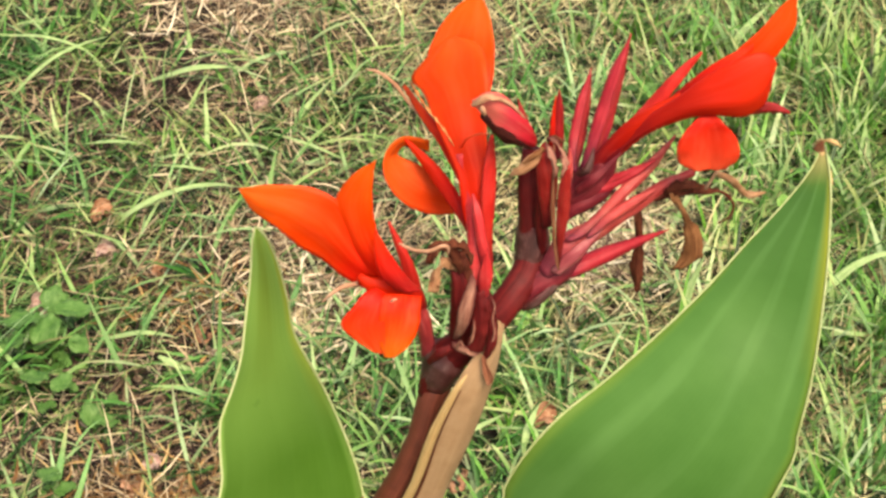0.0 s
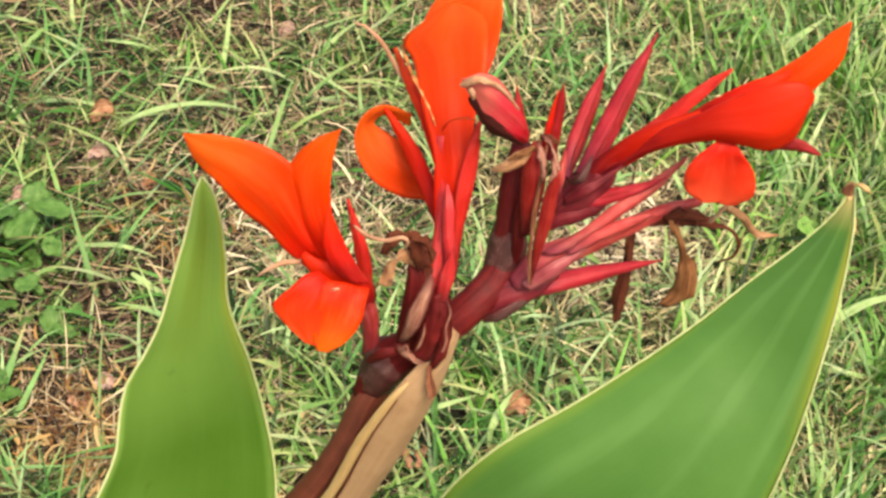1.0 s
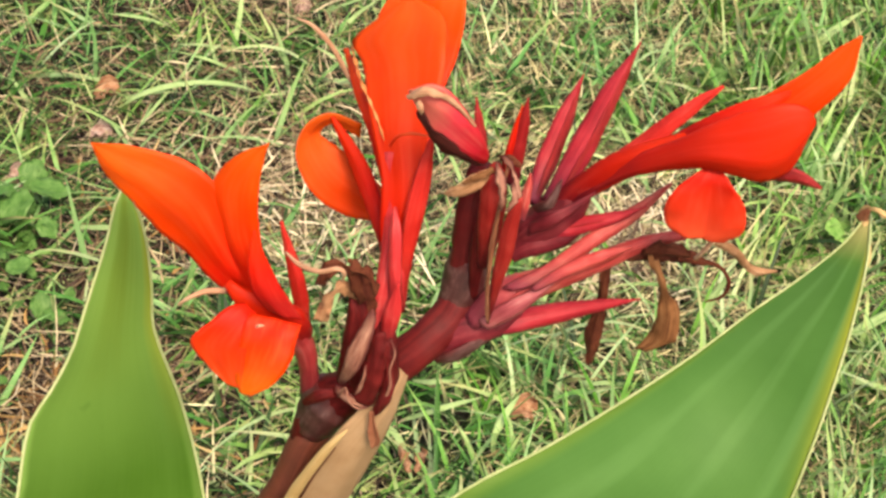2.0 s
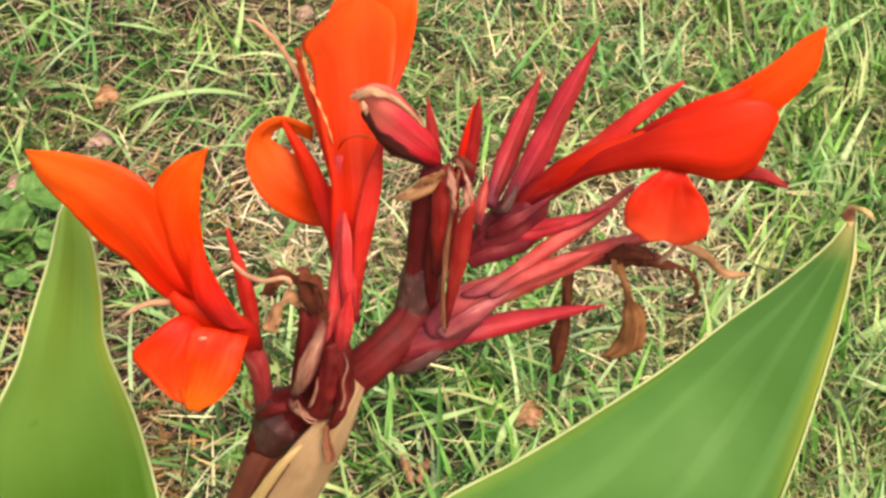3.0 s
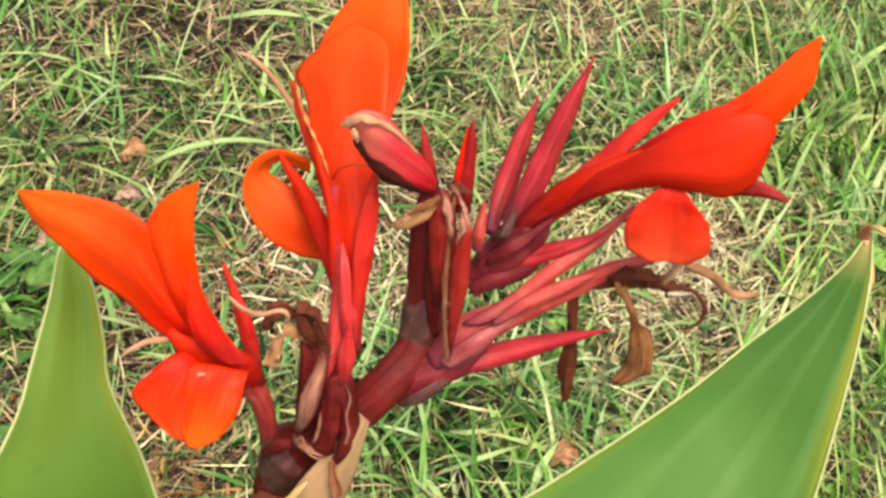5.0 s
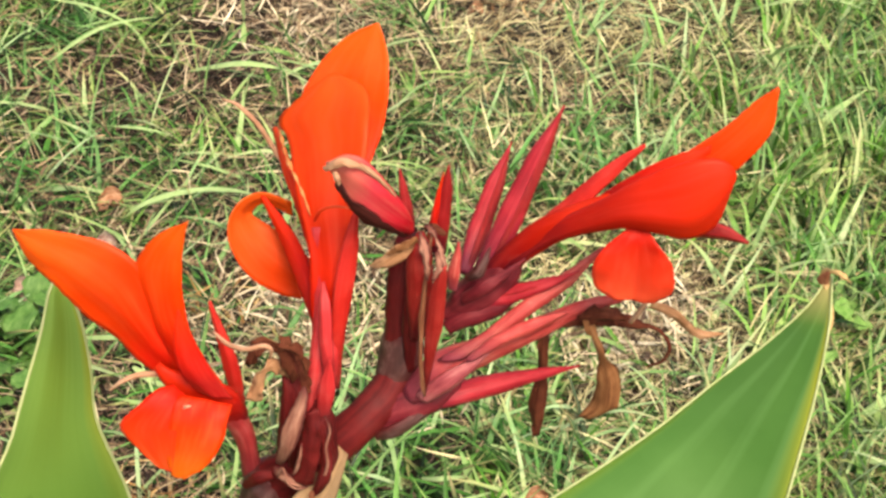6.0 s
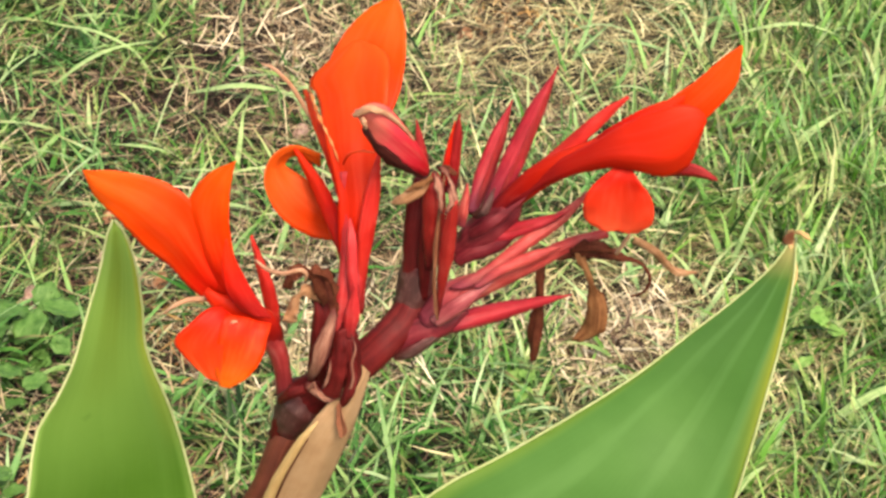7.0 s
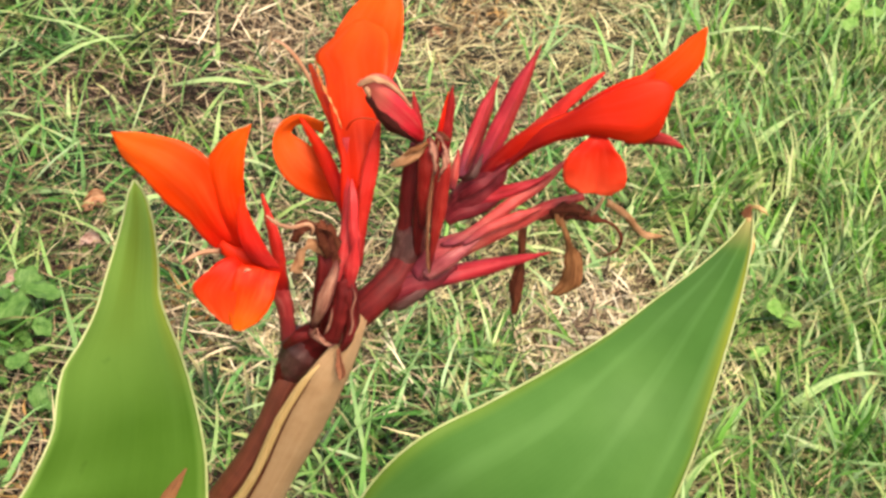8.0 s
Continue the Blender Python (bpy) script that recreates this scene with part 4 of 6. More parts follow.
part("sepal", sheet([(-0.0044, -0.0100, 0.8803), (-0.0066, -0.0110, 0.9002), (-0.0074, -0.0100, 0.9139), (-0.0054, -0.0080, 0.9199)], [(0.0002, -0.0110, 0.8824), (0.0013, -0.0130, 0.9039), (-0.0003, -0.0120, 0.9173), (-0.0035, -0.0080, 0.9204)], SEPAL_DULL, bulge=0.3), branch)
part("sepal", sheet([(-0.0055, -0.0060, 0.8628), (-0.0074, -0.0080, 0.8822), (-0.0071, -0.0080, 0.8977), (-0.0064, -0.0080, 0.9085)], [(-0.0026, -0.0070, 0.8645), (-0.0024, -0.0090, 0.8845), (-0.0033, -0.0090, 0.8995), (-0.0050, -0.0080, 0.9089)], MAROON, bulge=0.3), branch)
part("dried_petal", sheet([(-0.0050, -0.0110, 0.9205), (-0.0095, -0.0130, 0.9180), (-0.0150, -0.0150, 0.9126), (-0.0180, -0.0140, 0.9082)], [(-0.0044, -0.0110, 0.9188), (-0.0066, -0.0140, 0.9148), (-0.0112, -0.0155, 0.9104), (-0.0172, -0.0140, 0.9078)], DRIED_TAN, bulge=0.28, fold=-0.08, ruffle=0.0005, ragged=0.0004, waves=0.03, seed=31), branch, "curled tan dry petal")
part("dried_petal", sheet([(-0.0050, -0.0125, 0.9212), (-0.0088, -0.0150, 0.9196), (-0.0128, -0.0160, 0.9158)], [(-0.0040, -0.0130, 0.9200), (-0.0075, -0.0160, 0.9180), (-0.0122, -0.0162, 0.9150)], HUSK, fold=0.35, ruffle=0.0006, ragged=0.0006, seed=32), branch, "narrow brown fold of a dry petal")
part("dried_petal", sheet([(-0.0044, -0.0120, 0.9218), (-0.0026, -0.0165, 0.9196), (-0.0008, -0.0185, 0.9152), (0.0004, -0.0185, 0.9108)], [(-0.0038, -0.0110, 0.9232), (-0.0004, -0.0160, 0.9212), (0.0012, -0.0185, 0.9162), (0.0012, -0.0185, 0.9110)], BRACT, fold=0.30, ruffle=0.0006, ragged=0.0006, seed=33), branch, "crumpled brown dry petal")
part("dried_petal", sheet([(0.0016, -0.0165, 0.9196), (0.0030, -0.0190, 0.9162), (0.0022, -0.0200, 0.9126)], [(0.0026, -0.0160, 0.9206), (0.0050, -0.0185, 0.9166), (0.0030, -0.0200, 0.9124)], BRACT, bulge=0.3, ruffle=0.0005, ragged=0.0006, seed=35), branch, "small pinkish brown scrap of a dry petal")
part("dried_petal", sheet([(-0.0030, -0.0080, 0.9236), (0.0006, -0.0120, 0.9240), (0.0048, -0.0160, 0.9190), (0.0062, -0.0180, 0.9132)], [(-0.0032, -0.0090, 0.9226), (0.0004, -0.0130, 0.9224), (0.0036, -0.0170, 0.9180), (0.0056, -0.0185, 0.9130)], BRACT, fold=0.30, ruffle=0.0006, ragged=0.0006, seed=34), branch, "folded brown strip of a dry petal")
part("dried_petal", sheet([(-0.0037, -0.0060, 0.9217), (-0.0005, -0.0080, 0.9240), (0.0033, -0.0080, 0.9218)], [(-0.0036, -0.0080, 0.9212), (0.0001, -0.0100, 0.9224), (0.0030, -0.0090, 0.9208)], DRIED_BROWN, fold=0.3), branch, "crumpled brown dry petal")

# slim crimson buds
def bud(axis, widths, material=BUD, seed=1, split=True, wrap=SEPAL):
    """A pointed bud: a lobed body and the edge of the sepal that wraps it."""
    widths = [w * 0.9 for w in widths]
    body = part("bud", tube(axis, widths, material, n=28, k=14, ridge=0.10, twist=0.9, seed=seed, flat=0.85), canna)
    if split:
        c, r = spline(axis, 12), values(widths, 12)
        foot = [c[0] + FRONT * r[0] * 0.5 + Vector((r[0] * 0.4, 0, 0))]
        left = foot + [c[i] + FRONT * r[i] * 0.95 + Vector((r[i] * 0.25, 0, 0)) for i in (2, 5, 8, 11)]
        right = foot + [c[i] + FRONT * r[i] * 0.55 + Vector((r[i] * 0.92, 0, 0)) for i in (2, 5, 8, 11)]
        part("sepal", sheet(left, right, wrap, bulge=0.15, thick=0.0004, seed=seed), body, "wrapping sepal")
    return body


bud([(0.0069, 0.0120, 0.8924), (0.0080, 0.0240, 0.8990), (0.0104, 0.0340, 0.9108), (0.0131, 0.0430, 0.9238)], [0.00216, 0.00382, 0.00332, 0.00025], seed=2)
bud([(0.0128, 0.0120, 0.8940), (0.0181, 0.0200, 0.9089), (0.0227, 0.0300, 0.9251), (0.0284, 0.0380, 0.9439)], [0.00332, 0.00465, 0.00366, 0.00025], seed=3)
bud([(-0.0001, -0.0020, 0.9098), (0.0003, -0.0010, 0.9196), (0.0005, 0.0000, 0.9290), (0.0006, 0.0000, 0.9401)], [0.00332, 0.00316, 0.00249, 0.00025], SEPAL, seed=4)
bud([(-0.0017, -0.0040, 0.9130), (-0.0017, -0.0030, 0.9215), (-0.0013, -0.0010, 0.9293), (-0.0007, 0.0000, 0.9371)], [0.00150, 0.00133, 0.00100, 0.00017], PETAL_RED, seed=5, split=False)
bud([(-0.0100, 0.0040, 0.9101), (-0.0117, 0.0060, 0.9155), (-0.0137, 0.0080, 0.9218), (-0.0158, 0.0100, 0.9286)], [0.00216, 0.00216, 0.00150, 0.00025], SEPAL, seed=6, split=False)
bud([(0.0055, 0.0020, 0.8933), (0.0055, 0.0020, 0.8998), (0.0057, 0.0030, 0.9055), (0.0055, 0.0040, 0.9100)], [0.00166, 0.00233, 0.00166, 0.00042], PINK_BUD, seed=7, split=False)
bud([(0.0086, 0.0080, 0.8849), (0.0218, 0.0090, 0.8896), (0.0329, 0.0100, 0.8957), (0.0427, 0.0120, 0.9022)], [0.00332, 0.00366, 0.00233, 0.00025], BUD, seed=8)
bud([(-0.0017, -0.0100, 0.8509), (0.0077, -0.0060, 0.8554), (0.0203, 0.0000, 0.8586), (0.0348, 0.0040, 0.8642), (0.0481, 0.0060, 0.8699)], [0.00299, 0.00432, 0.00382, 0.00233, 0.00025], BUD, seed=9, split=False)
rose_bud = bud([(-0.0022, -0.0100, 0.8567), (0.0048, -0.0060, 0.8659), (0.0169, 0.0000, 0.8724), (0.0322, 0.0060, 0.8809), (0.0442, 0.0100, 0.8889), (0.0565, 0.0120, 0.8956)], [0.00416, 0.00615, 0.00482, 0.00366, 0.00299, 0.00183], PINK_BUD, seed=10, wrap=PINK_BUD)
part("sepal", sheet([(0.0047, -0.0080, 0.8722), (0.0164, -0.0020, 0.8807), (0.0259, 0.0060, 0.8892), (0.0363, 0.0140, 0.8968), (0.0483, 0.0200, 0.9074)], [(0.0129, -0.0060, 0.8729), (0.0230, 0.0000, 0.8798), (0.0313, 0.0060, 0.8874), (0.0409, 0.0140, 0.8947), (0.0488, 0.0200, 0.9068)], PINK_BUD, bulge=0.25, thick=0.0007), rose_bud, "slim faded rose sepal")
part("sepal", sheet([(0.0133, -0.0100, 0.8764), (0.0218, -0.0060, 0.8854), (0.0303, 0.0020, 0.8874), (0.0412, 0.0060, 0.8902)], [(0.0160, -0.0100, 0.8761), (0.0255, -0.0060, 0.8829), (0.0342, 0.0020, 0.8841), (0.0416, 0.0060, 0.8896)], PINK_BUD, bulge=0.3, thick=0.0006), rose_bud)

# withered flowers that hang from the lower buds
withered = part("withered_flower", tube([(0.0401, 0.0080, 0.8838), (0.0480, 0.0100, 0.8866), (0.0564, 0.0120, 0.8862), (0.0685, 0.0160, 0.8830)], [0.00133, 0.00216, 0.00216, 0.00033], DRIED_BROWN, rough=0.5, ridge=0.2, n=30), canna, "shrivelled dark brown flower")
part("dried_petal", sheet([(0.0466, 0.0060, 0.8884), (0.0516, 0.0050, 0.8794), (0.0542, 0.0040, 0.8695), (0.0535, 0.0030, 0.8584), (0.0502, 0.0030, 0.8521)], [(0.0486, 0.0060, 0.8889), (0.0541, 0.0040, 0.8810), (0.0605, 0.0030, 0.8711), (0.0623, 0.0030, 0.8599), (0.0577, 0.0030, 0.8537)], HUSK, bulge=0.25, ruffle=0.0012), withered, "hanging brown dry petal")
part("dried_petal", sheet([(0.0332, 0.0100, 0.8756), (0.0345, 0.0110, 0.8599), (0.0332, 0.0120, 0.8440), (0.0367, 0.0130, 0.8301)], [(0.0366, 0.0100, 0.8765), (0.0379, 0.0110, 0.8609), (0.0391, 0.0120, 0.8459), (0.0385, 0.0130, 0.8307)], DRIED_BROWN, fold=0.3, ruffle=0.0012), withered, "hanging brown dry petal")
part("dried_petal", sheet([(0.0446, 0.0080, 0.8884), (0.0507, 0.0060, 0.8951), (0.0593, 0.0080, 0.8926)], [(0.0454, 0.0080, 0.8853), (0.0517, 0.0060, 0.8887), (0.0598, 0.0080, 0.8894)], DRIED_BROWN, fold=0.3, ruffle=0.0012), withered)
part("filament", tube([(0.0658, 0.0160, 0.8834), (0.0708, 0.0180, 0.8804), (0.0745, 0.0180, 0.8751), (0.0734, 0.0180, 0.8689), (0.0688, 0.0180, 0.8652)], [0.00083, 0.00066, 0.00075, 0.00058, 0.00033], DRIED_BROWN, k=7), withered, "looped dark brown thread")
part("filament", sheet([(0.0657, 0.0140, 0.8951), (0.0741, 0.0300, 0.8811), (0.0831, 0.0440, 0.8640), (0.0917, 0.0510, 0.8589)], [(0.0663, 0.0140, 0.8919), (0.0740, 0.0300, 0.8770), (0.0838, 0.0440, 0.8601), (0.0920, 0.0510, 0.8580)], DRIED_TAN, bulge=0.2, ruffle=0.0004), withered, "twisted tan dry strip")
part("filament", tube([(0.0611, 0.0060, 0.8914), (0.0628, 0.0040, 0.8968), (0.0646, 0.0030, 0.9025)], [0.00075, 0.00083, 0.00066], FILAMENT, k=7, n=10), withered, "pale bent thread")

# ---- flower that faces the tall leaf
flower = part("flower", tube([(-0.0500, -0.0220, 0.8197), (-0.0508, -0.0240, 0.8315), (-0.0525, -0.0280, 0.8457), (-0.0576, -0.0340, 0.8598), (-0.0634, -0.0380, 0.8667)], [0.00332, 0.00310, 0.00370, 0.00465, 0.00332], TUBE_ROSE, n=26, ridge=0.06), canna, "open orange-red flower on a crimson tube")
part("petal", sheet([(-0.0658, -0.0360, 0.8630), (-0.0785, -0.0350, 0.8675), (-0.0911, -0.0360, 0.8792), (-0.1001, -0.0370, 0.8872), (-0.1079, -0.0380, 0.8963), (-0.1163, -0.0370, 0.9018), (-0.1218, -0.0350, 0.9114)], [(-0.0624, -0.0360, 0.8697), (-0.0723, -0.0350, 0.8816), (-0.0786, -0.0340, 0.8962), (-0.0843, -0.0330, 0.9072), (-0.0957, -0.0330, 0.9122), (-0.1088, -0.0340, 0.9135), (-0.1216, -0.0350, 0.9116)], PETAL_ORANGE, bulge=0.10, ruffle=0.0005, n=34, m=14, seed=2), flower, "broad orange petal with a pointed tip")
part("petal", sheet([(-0.0653, -0.0380, 0.8674), (-0.0744, -0.0362, 0.8755), (-0.0795, -0.0352, 0.8859), (-0.0830, -0.0342, 0.8987), (-0.0839, -0.0335, 0.9081), (-0.0770, -0.0345, 0.9197), (-0.0684, -0.0340, 0.9265)], [(-0.0529, -0.0380, 0.8664), (-0.0600, -0.0370, 0.8769), (-0.0660, -0.0360, 0.8864), (-0.0688, -0.0350, 0.8955), (-0.0698, -0.0340, 0.9070), (-0.0692, -0.0340, 0.9174), (-0.0679, -0.0340, 0.9266)], PETAL_ORANGE, bulge=0.07, fold=0.02, ruffle=0.0004, n=34, m=14, seed=3), flower, "upright orange-red petal")
part("petal", sheet([(-0.0607, -0.0460, 0.8735), (-0.0659, -0.0470, 0.8806), (-0.0679, -0.0460, 0.8899), (-0.0683, -0.0430, 0.9000)], [(-0.0502, -0.0440, 0.8715), (-0.0564, -0.0440, 0.8797), (-0.0627, -0.0430, 0.8900), (-0.0677, -0.0430, 0.9006)], PETAL_RED, bulge=0.12, n=26, seed=4), flower, "narrow bright red stamen petal")
part("labellum", sheet([(-0.0684, -0.0460, 0.8745), (-0.0721, -0.0500, 0.8747), (-0.0763, -0.0550, 0.8712), (-0.0812, -0.0570, 0.8637), (-0.0754, -0.0580, 0.8568), (-0.0678, -0.0600, 0.8524)], [(-0.0638, -0.0480, 0.8732), (-0.0632, -0.0510, 0.8727), (-0.0634, -0.0540, 0.8698), (-0.0637, -0.0570, 0.8646), (-0.0636, -0.0590, 0.8585), (-0.0640, -0.0600, 0.8519)], PETAL_CORAL, bulge=0.0, n=28, seed=5), flower, "red lobe of the lower lip")
part("labellum", sheet([(-0.0648, -0.0500, 0.8747), (-0.0657, -0.0530, 0.8732), (-0.0660, -0.0562, 0.8678), (-0.0664, -0.0582, 0.8596), (-0.0643, -0.0600, 0.8509), (-0.0609, -0.0600, 0.8501)], [(-0.0504, -0.0440, 0.8692), (-0.0504, -0.0480, 0.8672), (-0.0503, -0.0520, 0.8630), (-0.0520, -0.0560, 0.8582), (-0.0552, -0.0590, 0.8543), (-0.0602, -0.0600, 0.8504)], PETAL_LOBE, bulge=0.03, ruffle=0.0003, n=28, seed=6), flower, "orange lobe of the lower lip")
part("throat", tube([(-0.0520, -0.0265, 0.8430), (-0.0561, -0.0350, 0.8597), (-0.0627, -0.0400, 0.8675), (-0.0711, -0.0410, 0.8720), (-0.0757, -0.0400, 0.8749)], [0.0012, 0.00520, 0.00698, 0.00515, 0.00166], PETAL_FOOT, n=22, k=14, flat=0.6), flower, "bright red throat")
# cream speck added in place of a see-through gap in the throat
part("anther", tube([(-0.0612, -0.0575, 0.8766), (-0.0598, -0.0590, 0.8790), (-0.0585, -0.0585, 0.8792)], [0.0003, 0.0006, 0.0003], FILAMENT, k=8, rough=0.4), flower, "pale speck standing in for the gap through the throat")
part("filament", tube([(-0.0909, -0.0400, 0.8606), (-0.0872, -0.0400, 0.8649), (-0.0827, -0.0380, 0.8672), (-0.0763, -0.0370, 0.8687)], [0.00042, 0.00075, 0.00100, 0.00100], FILAMENT, k=8), flower, "thin pinkish dry strip")
part("sepal", sheet([(-0.0520, -0.0265, 0.8440), (-0.0582, -0.0260, 0.8622), (-0.0615, -0.0240, 0.8732), (-0.0656, -0.0220, 0.8881)], [(-0.0512, -0.0265, 0.8442), (-0.0532, -0.0260, 0.8637), (-0.0573, -0.0240, 0.8744), (-0.0649, -0.0220, 0.8888)], SEPAL_BRIGHT, bulge=0.25, thick=0.0007), flower, "narrow crimson sepal")
part("filament", tube([(-0.0598, -0.0340, 0.8874), (-0.0542, -0.0380, 0.8876), (-0.0475, -0.0420, 0.8904), (-0.0419, -0.0420, 0.8933), (-0.0398, -0.0410, 0.8913), (-0.0403, -0.0400, 0.8873)], [0.00042, 0.00075, 0.00083, 0.00075, 0.00075, 0.00042], FILAMENT, k=8), flower, "curled cream filament")

# ---- withered flower between the two open ones
spent = part("withered_flower", tube([(-0.0312, -0.0260, 0.8310), (-0.0328, -0.0270, 0.8453), (-0.0355, -0.0260, 0.8575), (-0.0382, -0.0240, 0.8688), (-0.0413, -0.0220, 0.8772)], [0.00528, 0.00465, 0.00340, 0.00290, 0.00140], MAROON, rough=0.2, ridge=0.12), canna, "shrivelled dark brown flower on a maroon ovary")
part("dried_petal", sheet([(-0.0341, -0.0280, 0.8726), (-0.0373, -0.0300, 0.8824), (-0.0424, -0.0320, 0.8884), (-0.0478, -0.0340, 0.8865), (-0.0496, -0.0340, 0.8784)], [(-0.0371, -0.0280, 0.8680), (-0.0399, -0.0300, 0.8779), (-0.0430, -0.0330, 0.8839), (-0.0454, -0.0340, 0.8824), (-0.0465, -0.0340, 0.8778)], DRIED_BROWN, bulge=0.2, ruffle=0.0015), spent, "rolled dark brown dry petal")
part("dried_petal", sheet([(-0.0366, -0.0260, 0.8706), (-0.0414, -0.0300, 0.8775), (-0.0458, -0.0330, 0.8755), (-0.0490, -0.0340, 0.8641)], [(-0.0387, -0.0260, 0.8675), (-0.0422, -0.0300, 0.8734), (-0.0435, -0.0330, 0.8713), (-0.0442, -0.0340, 0.8634)], DRIED_TAN, bulge=0.2, ruffle=0.0015), spent, "hanging brownish tan dry petal")
part("dried_petal", sheet([(-0.0378, -0.0240, 0.8609), (-0.0417, -0.0220, 0.8719), (-0.0431, -0.0200, 0.8793)], [(-0.0302, -0.0240, 0.8628), (-0.0343, -0.0220, 0.8723), (-0.0404, -0.0200, 0.8792)], DRIED_BROWN, fold=0.3, ruffle=0.0012), spent)
part("dried_petal", sheet([(-0.0319, -0.0300, 0.8746), (-0.0349, -0.0310, 0.8823), (-0.0405, -0.0320, 0.8838)], [(-0.0304, -0.0300, 0.8786), (-0.0340, -0.0310, 0.8864), (-0.0393, -0.0320, 0.8892)], DRIED_BROWN, fold=0.3, ruffle=0.0010), spent)
part("bract", sheet([(-0.0388, -0.0345, 0.8400), (-0.0376, -0.0375, 0.8490), (-0.0362, -0.0378, 0.8590), (-0.0330, -0.0355, 0.8690), (-0.0312, -0.0340, 0.8735)], [(-0.0362, -0.0355, 0.8405), (-0.0322, -0.0395, 0.8510), (-0.0298, -0.0392, 0.8620), (-0.0292, -0.0362, 0.8700), (-0.0308, -0.0340, 0.8735)], BRACT, bulge=0.22, ruffle=0.0003, ragged=0.0003, n=30), spent, "papery tan-brown bract")
part("sepal", sheet([(-0.0412, -0.0260, 0.8285), (-0.0406, -0.0270, 0.8461), (-0.0401, -0.0260, 0.8618), (-0.0405, -0.0260, 0.8697)], [(-0.0360, -0.0270, 0.8306), (-0.0347, -0.0290, 0.8491), (-0.0358, -0.0280, 0.8643), (-0.0397, -0.0260, 0.8699)], MAROON, bulge=0.3), spent)

# ---- flower that stands upright with its back to the branch
rear = part("flower", tube([(-0.0301, -0.0240, 0.8417), (-0.0295, -0.0220, 0.8533), (-0.0294, -0.0180, 0.8684), (-0.0306, -0.0100, 0.8817), (-0.0332, -0.0020, 0.8944), (-0.0368, 0.0040, 0.9061)], [0.00300, 0.00420, 0.00450, 0.00449, 0.00515, 0.00416], SEPAL_ROSE, n=32, k=16, ridge=0.08), canna, "open orange-red flower standing upright")
part("ovary", tube([(-0.0270, -0.0260, 0.8264), (-0.0270, -0.0260, 0.8377), (-0.0273, -0.0250, 0.8479), (-0.0284, -0.0225, 0.8600)], [0.00528, 0.00600, 0.00520, 0.00250], MAROON, rough=0.12, ridge=0.1), rear, "dark maroon ovary")
part("petal", sheet([(-0.0379, 0.0040, 0.8968), (-0.0463, 0.0140, 0.9067), (-0.0517, 0.0220, 0.9131), (-0.0549, 0.0300, 0.9201), (-0.0548, 0.0360, 0.9290), (-0.0503, 0.0420, 0.9400), (-0.0428, 0.0460, 0.9489), (-0.0346, 0.0480, 0.9543)], [(-0.0283, 0.0060, 0.8977), (-0.0287, 0.0160, 0.9096), (-0.0287, 0.0240, 0.9171), (-0.0269, 0.0320, 0.9251), (-0.0268, 0.0380, 0.9351), (-0.0288, 0.0430, 0.9452), (-0.0313, 0.0460, 0.9507), (-0.0339, 0.0480, 0.9545)], PETAL_ORANGE, bulge=-0.05, ruffle=0.0005, n=36, m=14, seed=7), rear, "tall orange petal with a pointed tip")
part("petal", sheet([(-0.0324, -0.0140, 0.8710), (-0.0365, -0.0100, 0.8867), (-0.0390, -0.0040, 0.8997), (-0.0454, 0.0060, 0.9098), (-0.0507, 0.0160, 0.9159), (-0.0555, 0.0260, 0.9200), (-0.0615, 0.0340, 0.9217), (-0.0541, 0.0360, 0.9307), (-0.0460, 0.0380, 0.9390)], [(-0.0251, -0.0140, 0.8731), (-0.0242, -0.0100, 0.8901), (-0.0257, -0.0040, 0.9029), (-0.0280, 0.0040, 0.9153), (-0.0274, 0.0120, 0.9238), (-0.0280, 0.0200, 0.9321), (-0.0302, 0.0280, 0.9368), (-0.0344, 0.0340, 0.9397), (-0.0429, 0.0380, 0.9398)], PETAL_FLAME, bulge=0.05, ruffle=0.0004, n=36, m=14, seed=8), rear, "orange petal with a rounded end")
part("stamen", sheet([(-0.0388, -0.0020, 0.8960), (-0.0485, 0.0120, 0.9052), (-0.0570, 0.0260, 0.9082), (-0.0656, 0.0440, 0.9104)], [(-0.0339, -0.0040, 0.8986), (-0.0433, 0.0100, 0.9077), (-0.0527, 0.0240, 0.9104), (-0.0642, 0.0440, 0.9114)], PETAL_CORAL, bulge=0.2, thick=0.0007), rear, "dark red stamen petal")
anther = part("anther", tube([(-0.0615, 0.0360, 0.9184), (-0.0551, 0.0220, 0.9176), (-0.0495, 0.0140, 0.9152), (-0.0450, 0.0080, 0.9132), (-0.0408, 0.0020, 0.9101)], [0.00015, 0.00050, 0.00020, 0.00070, 0.00018, 0.00062, 0.00022, 0.00074, 0.00020, 0.00060, 0.00018, 0.00055, 0.00020, 0.00040, 0.00015], POLLEN, rough=0.9, n=70, k=10), rear, "ragged yellow anther")
part("filament", sheet([(-0.0797, 0.0340, 0.9249), (-0.0738, 0.0330, 0.9245), (-0.0671, 0.0330, 0.9192), (-0.0622, 0.0340, 0.9109), (-0.0563, 0.0300, 0.9044)], [(-0.0793, 0.0340, 0.9243), (-0.0743, 0.0330, 0.9233), (-0.0679, 0.0330, 0.9174), (-0.0630, 0.0340, 0.9091), (-0.0565, 0.0300, 0.9039)], FILAMENT, bulge=0.2, thick=0.0006), rear, "pinkish dry strip")
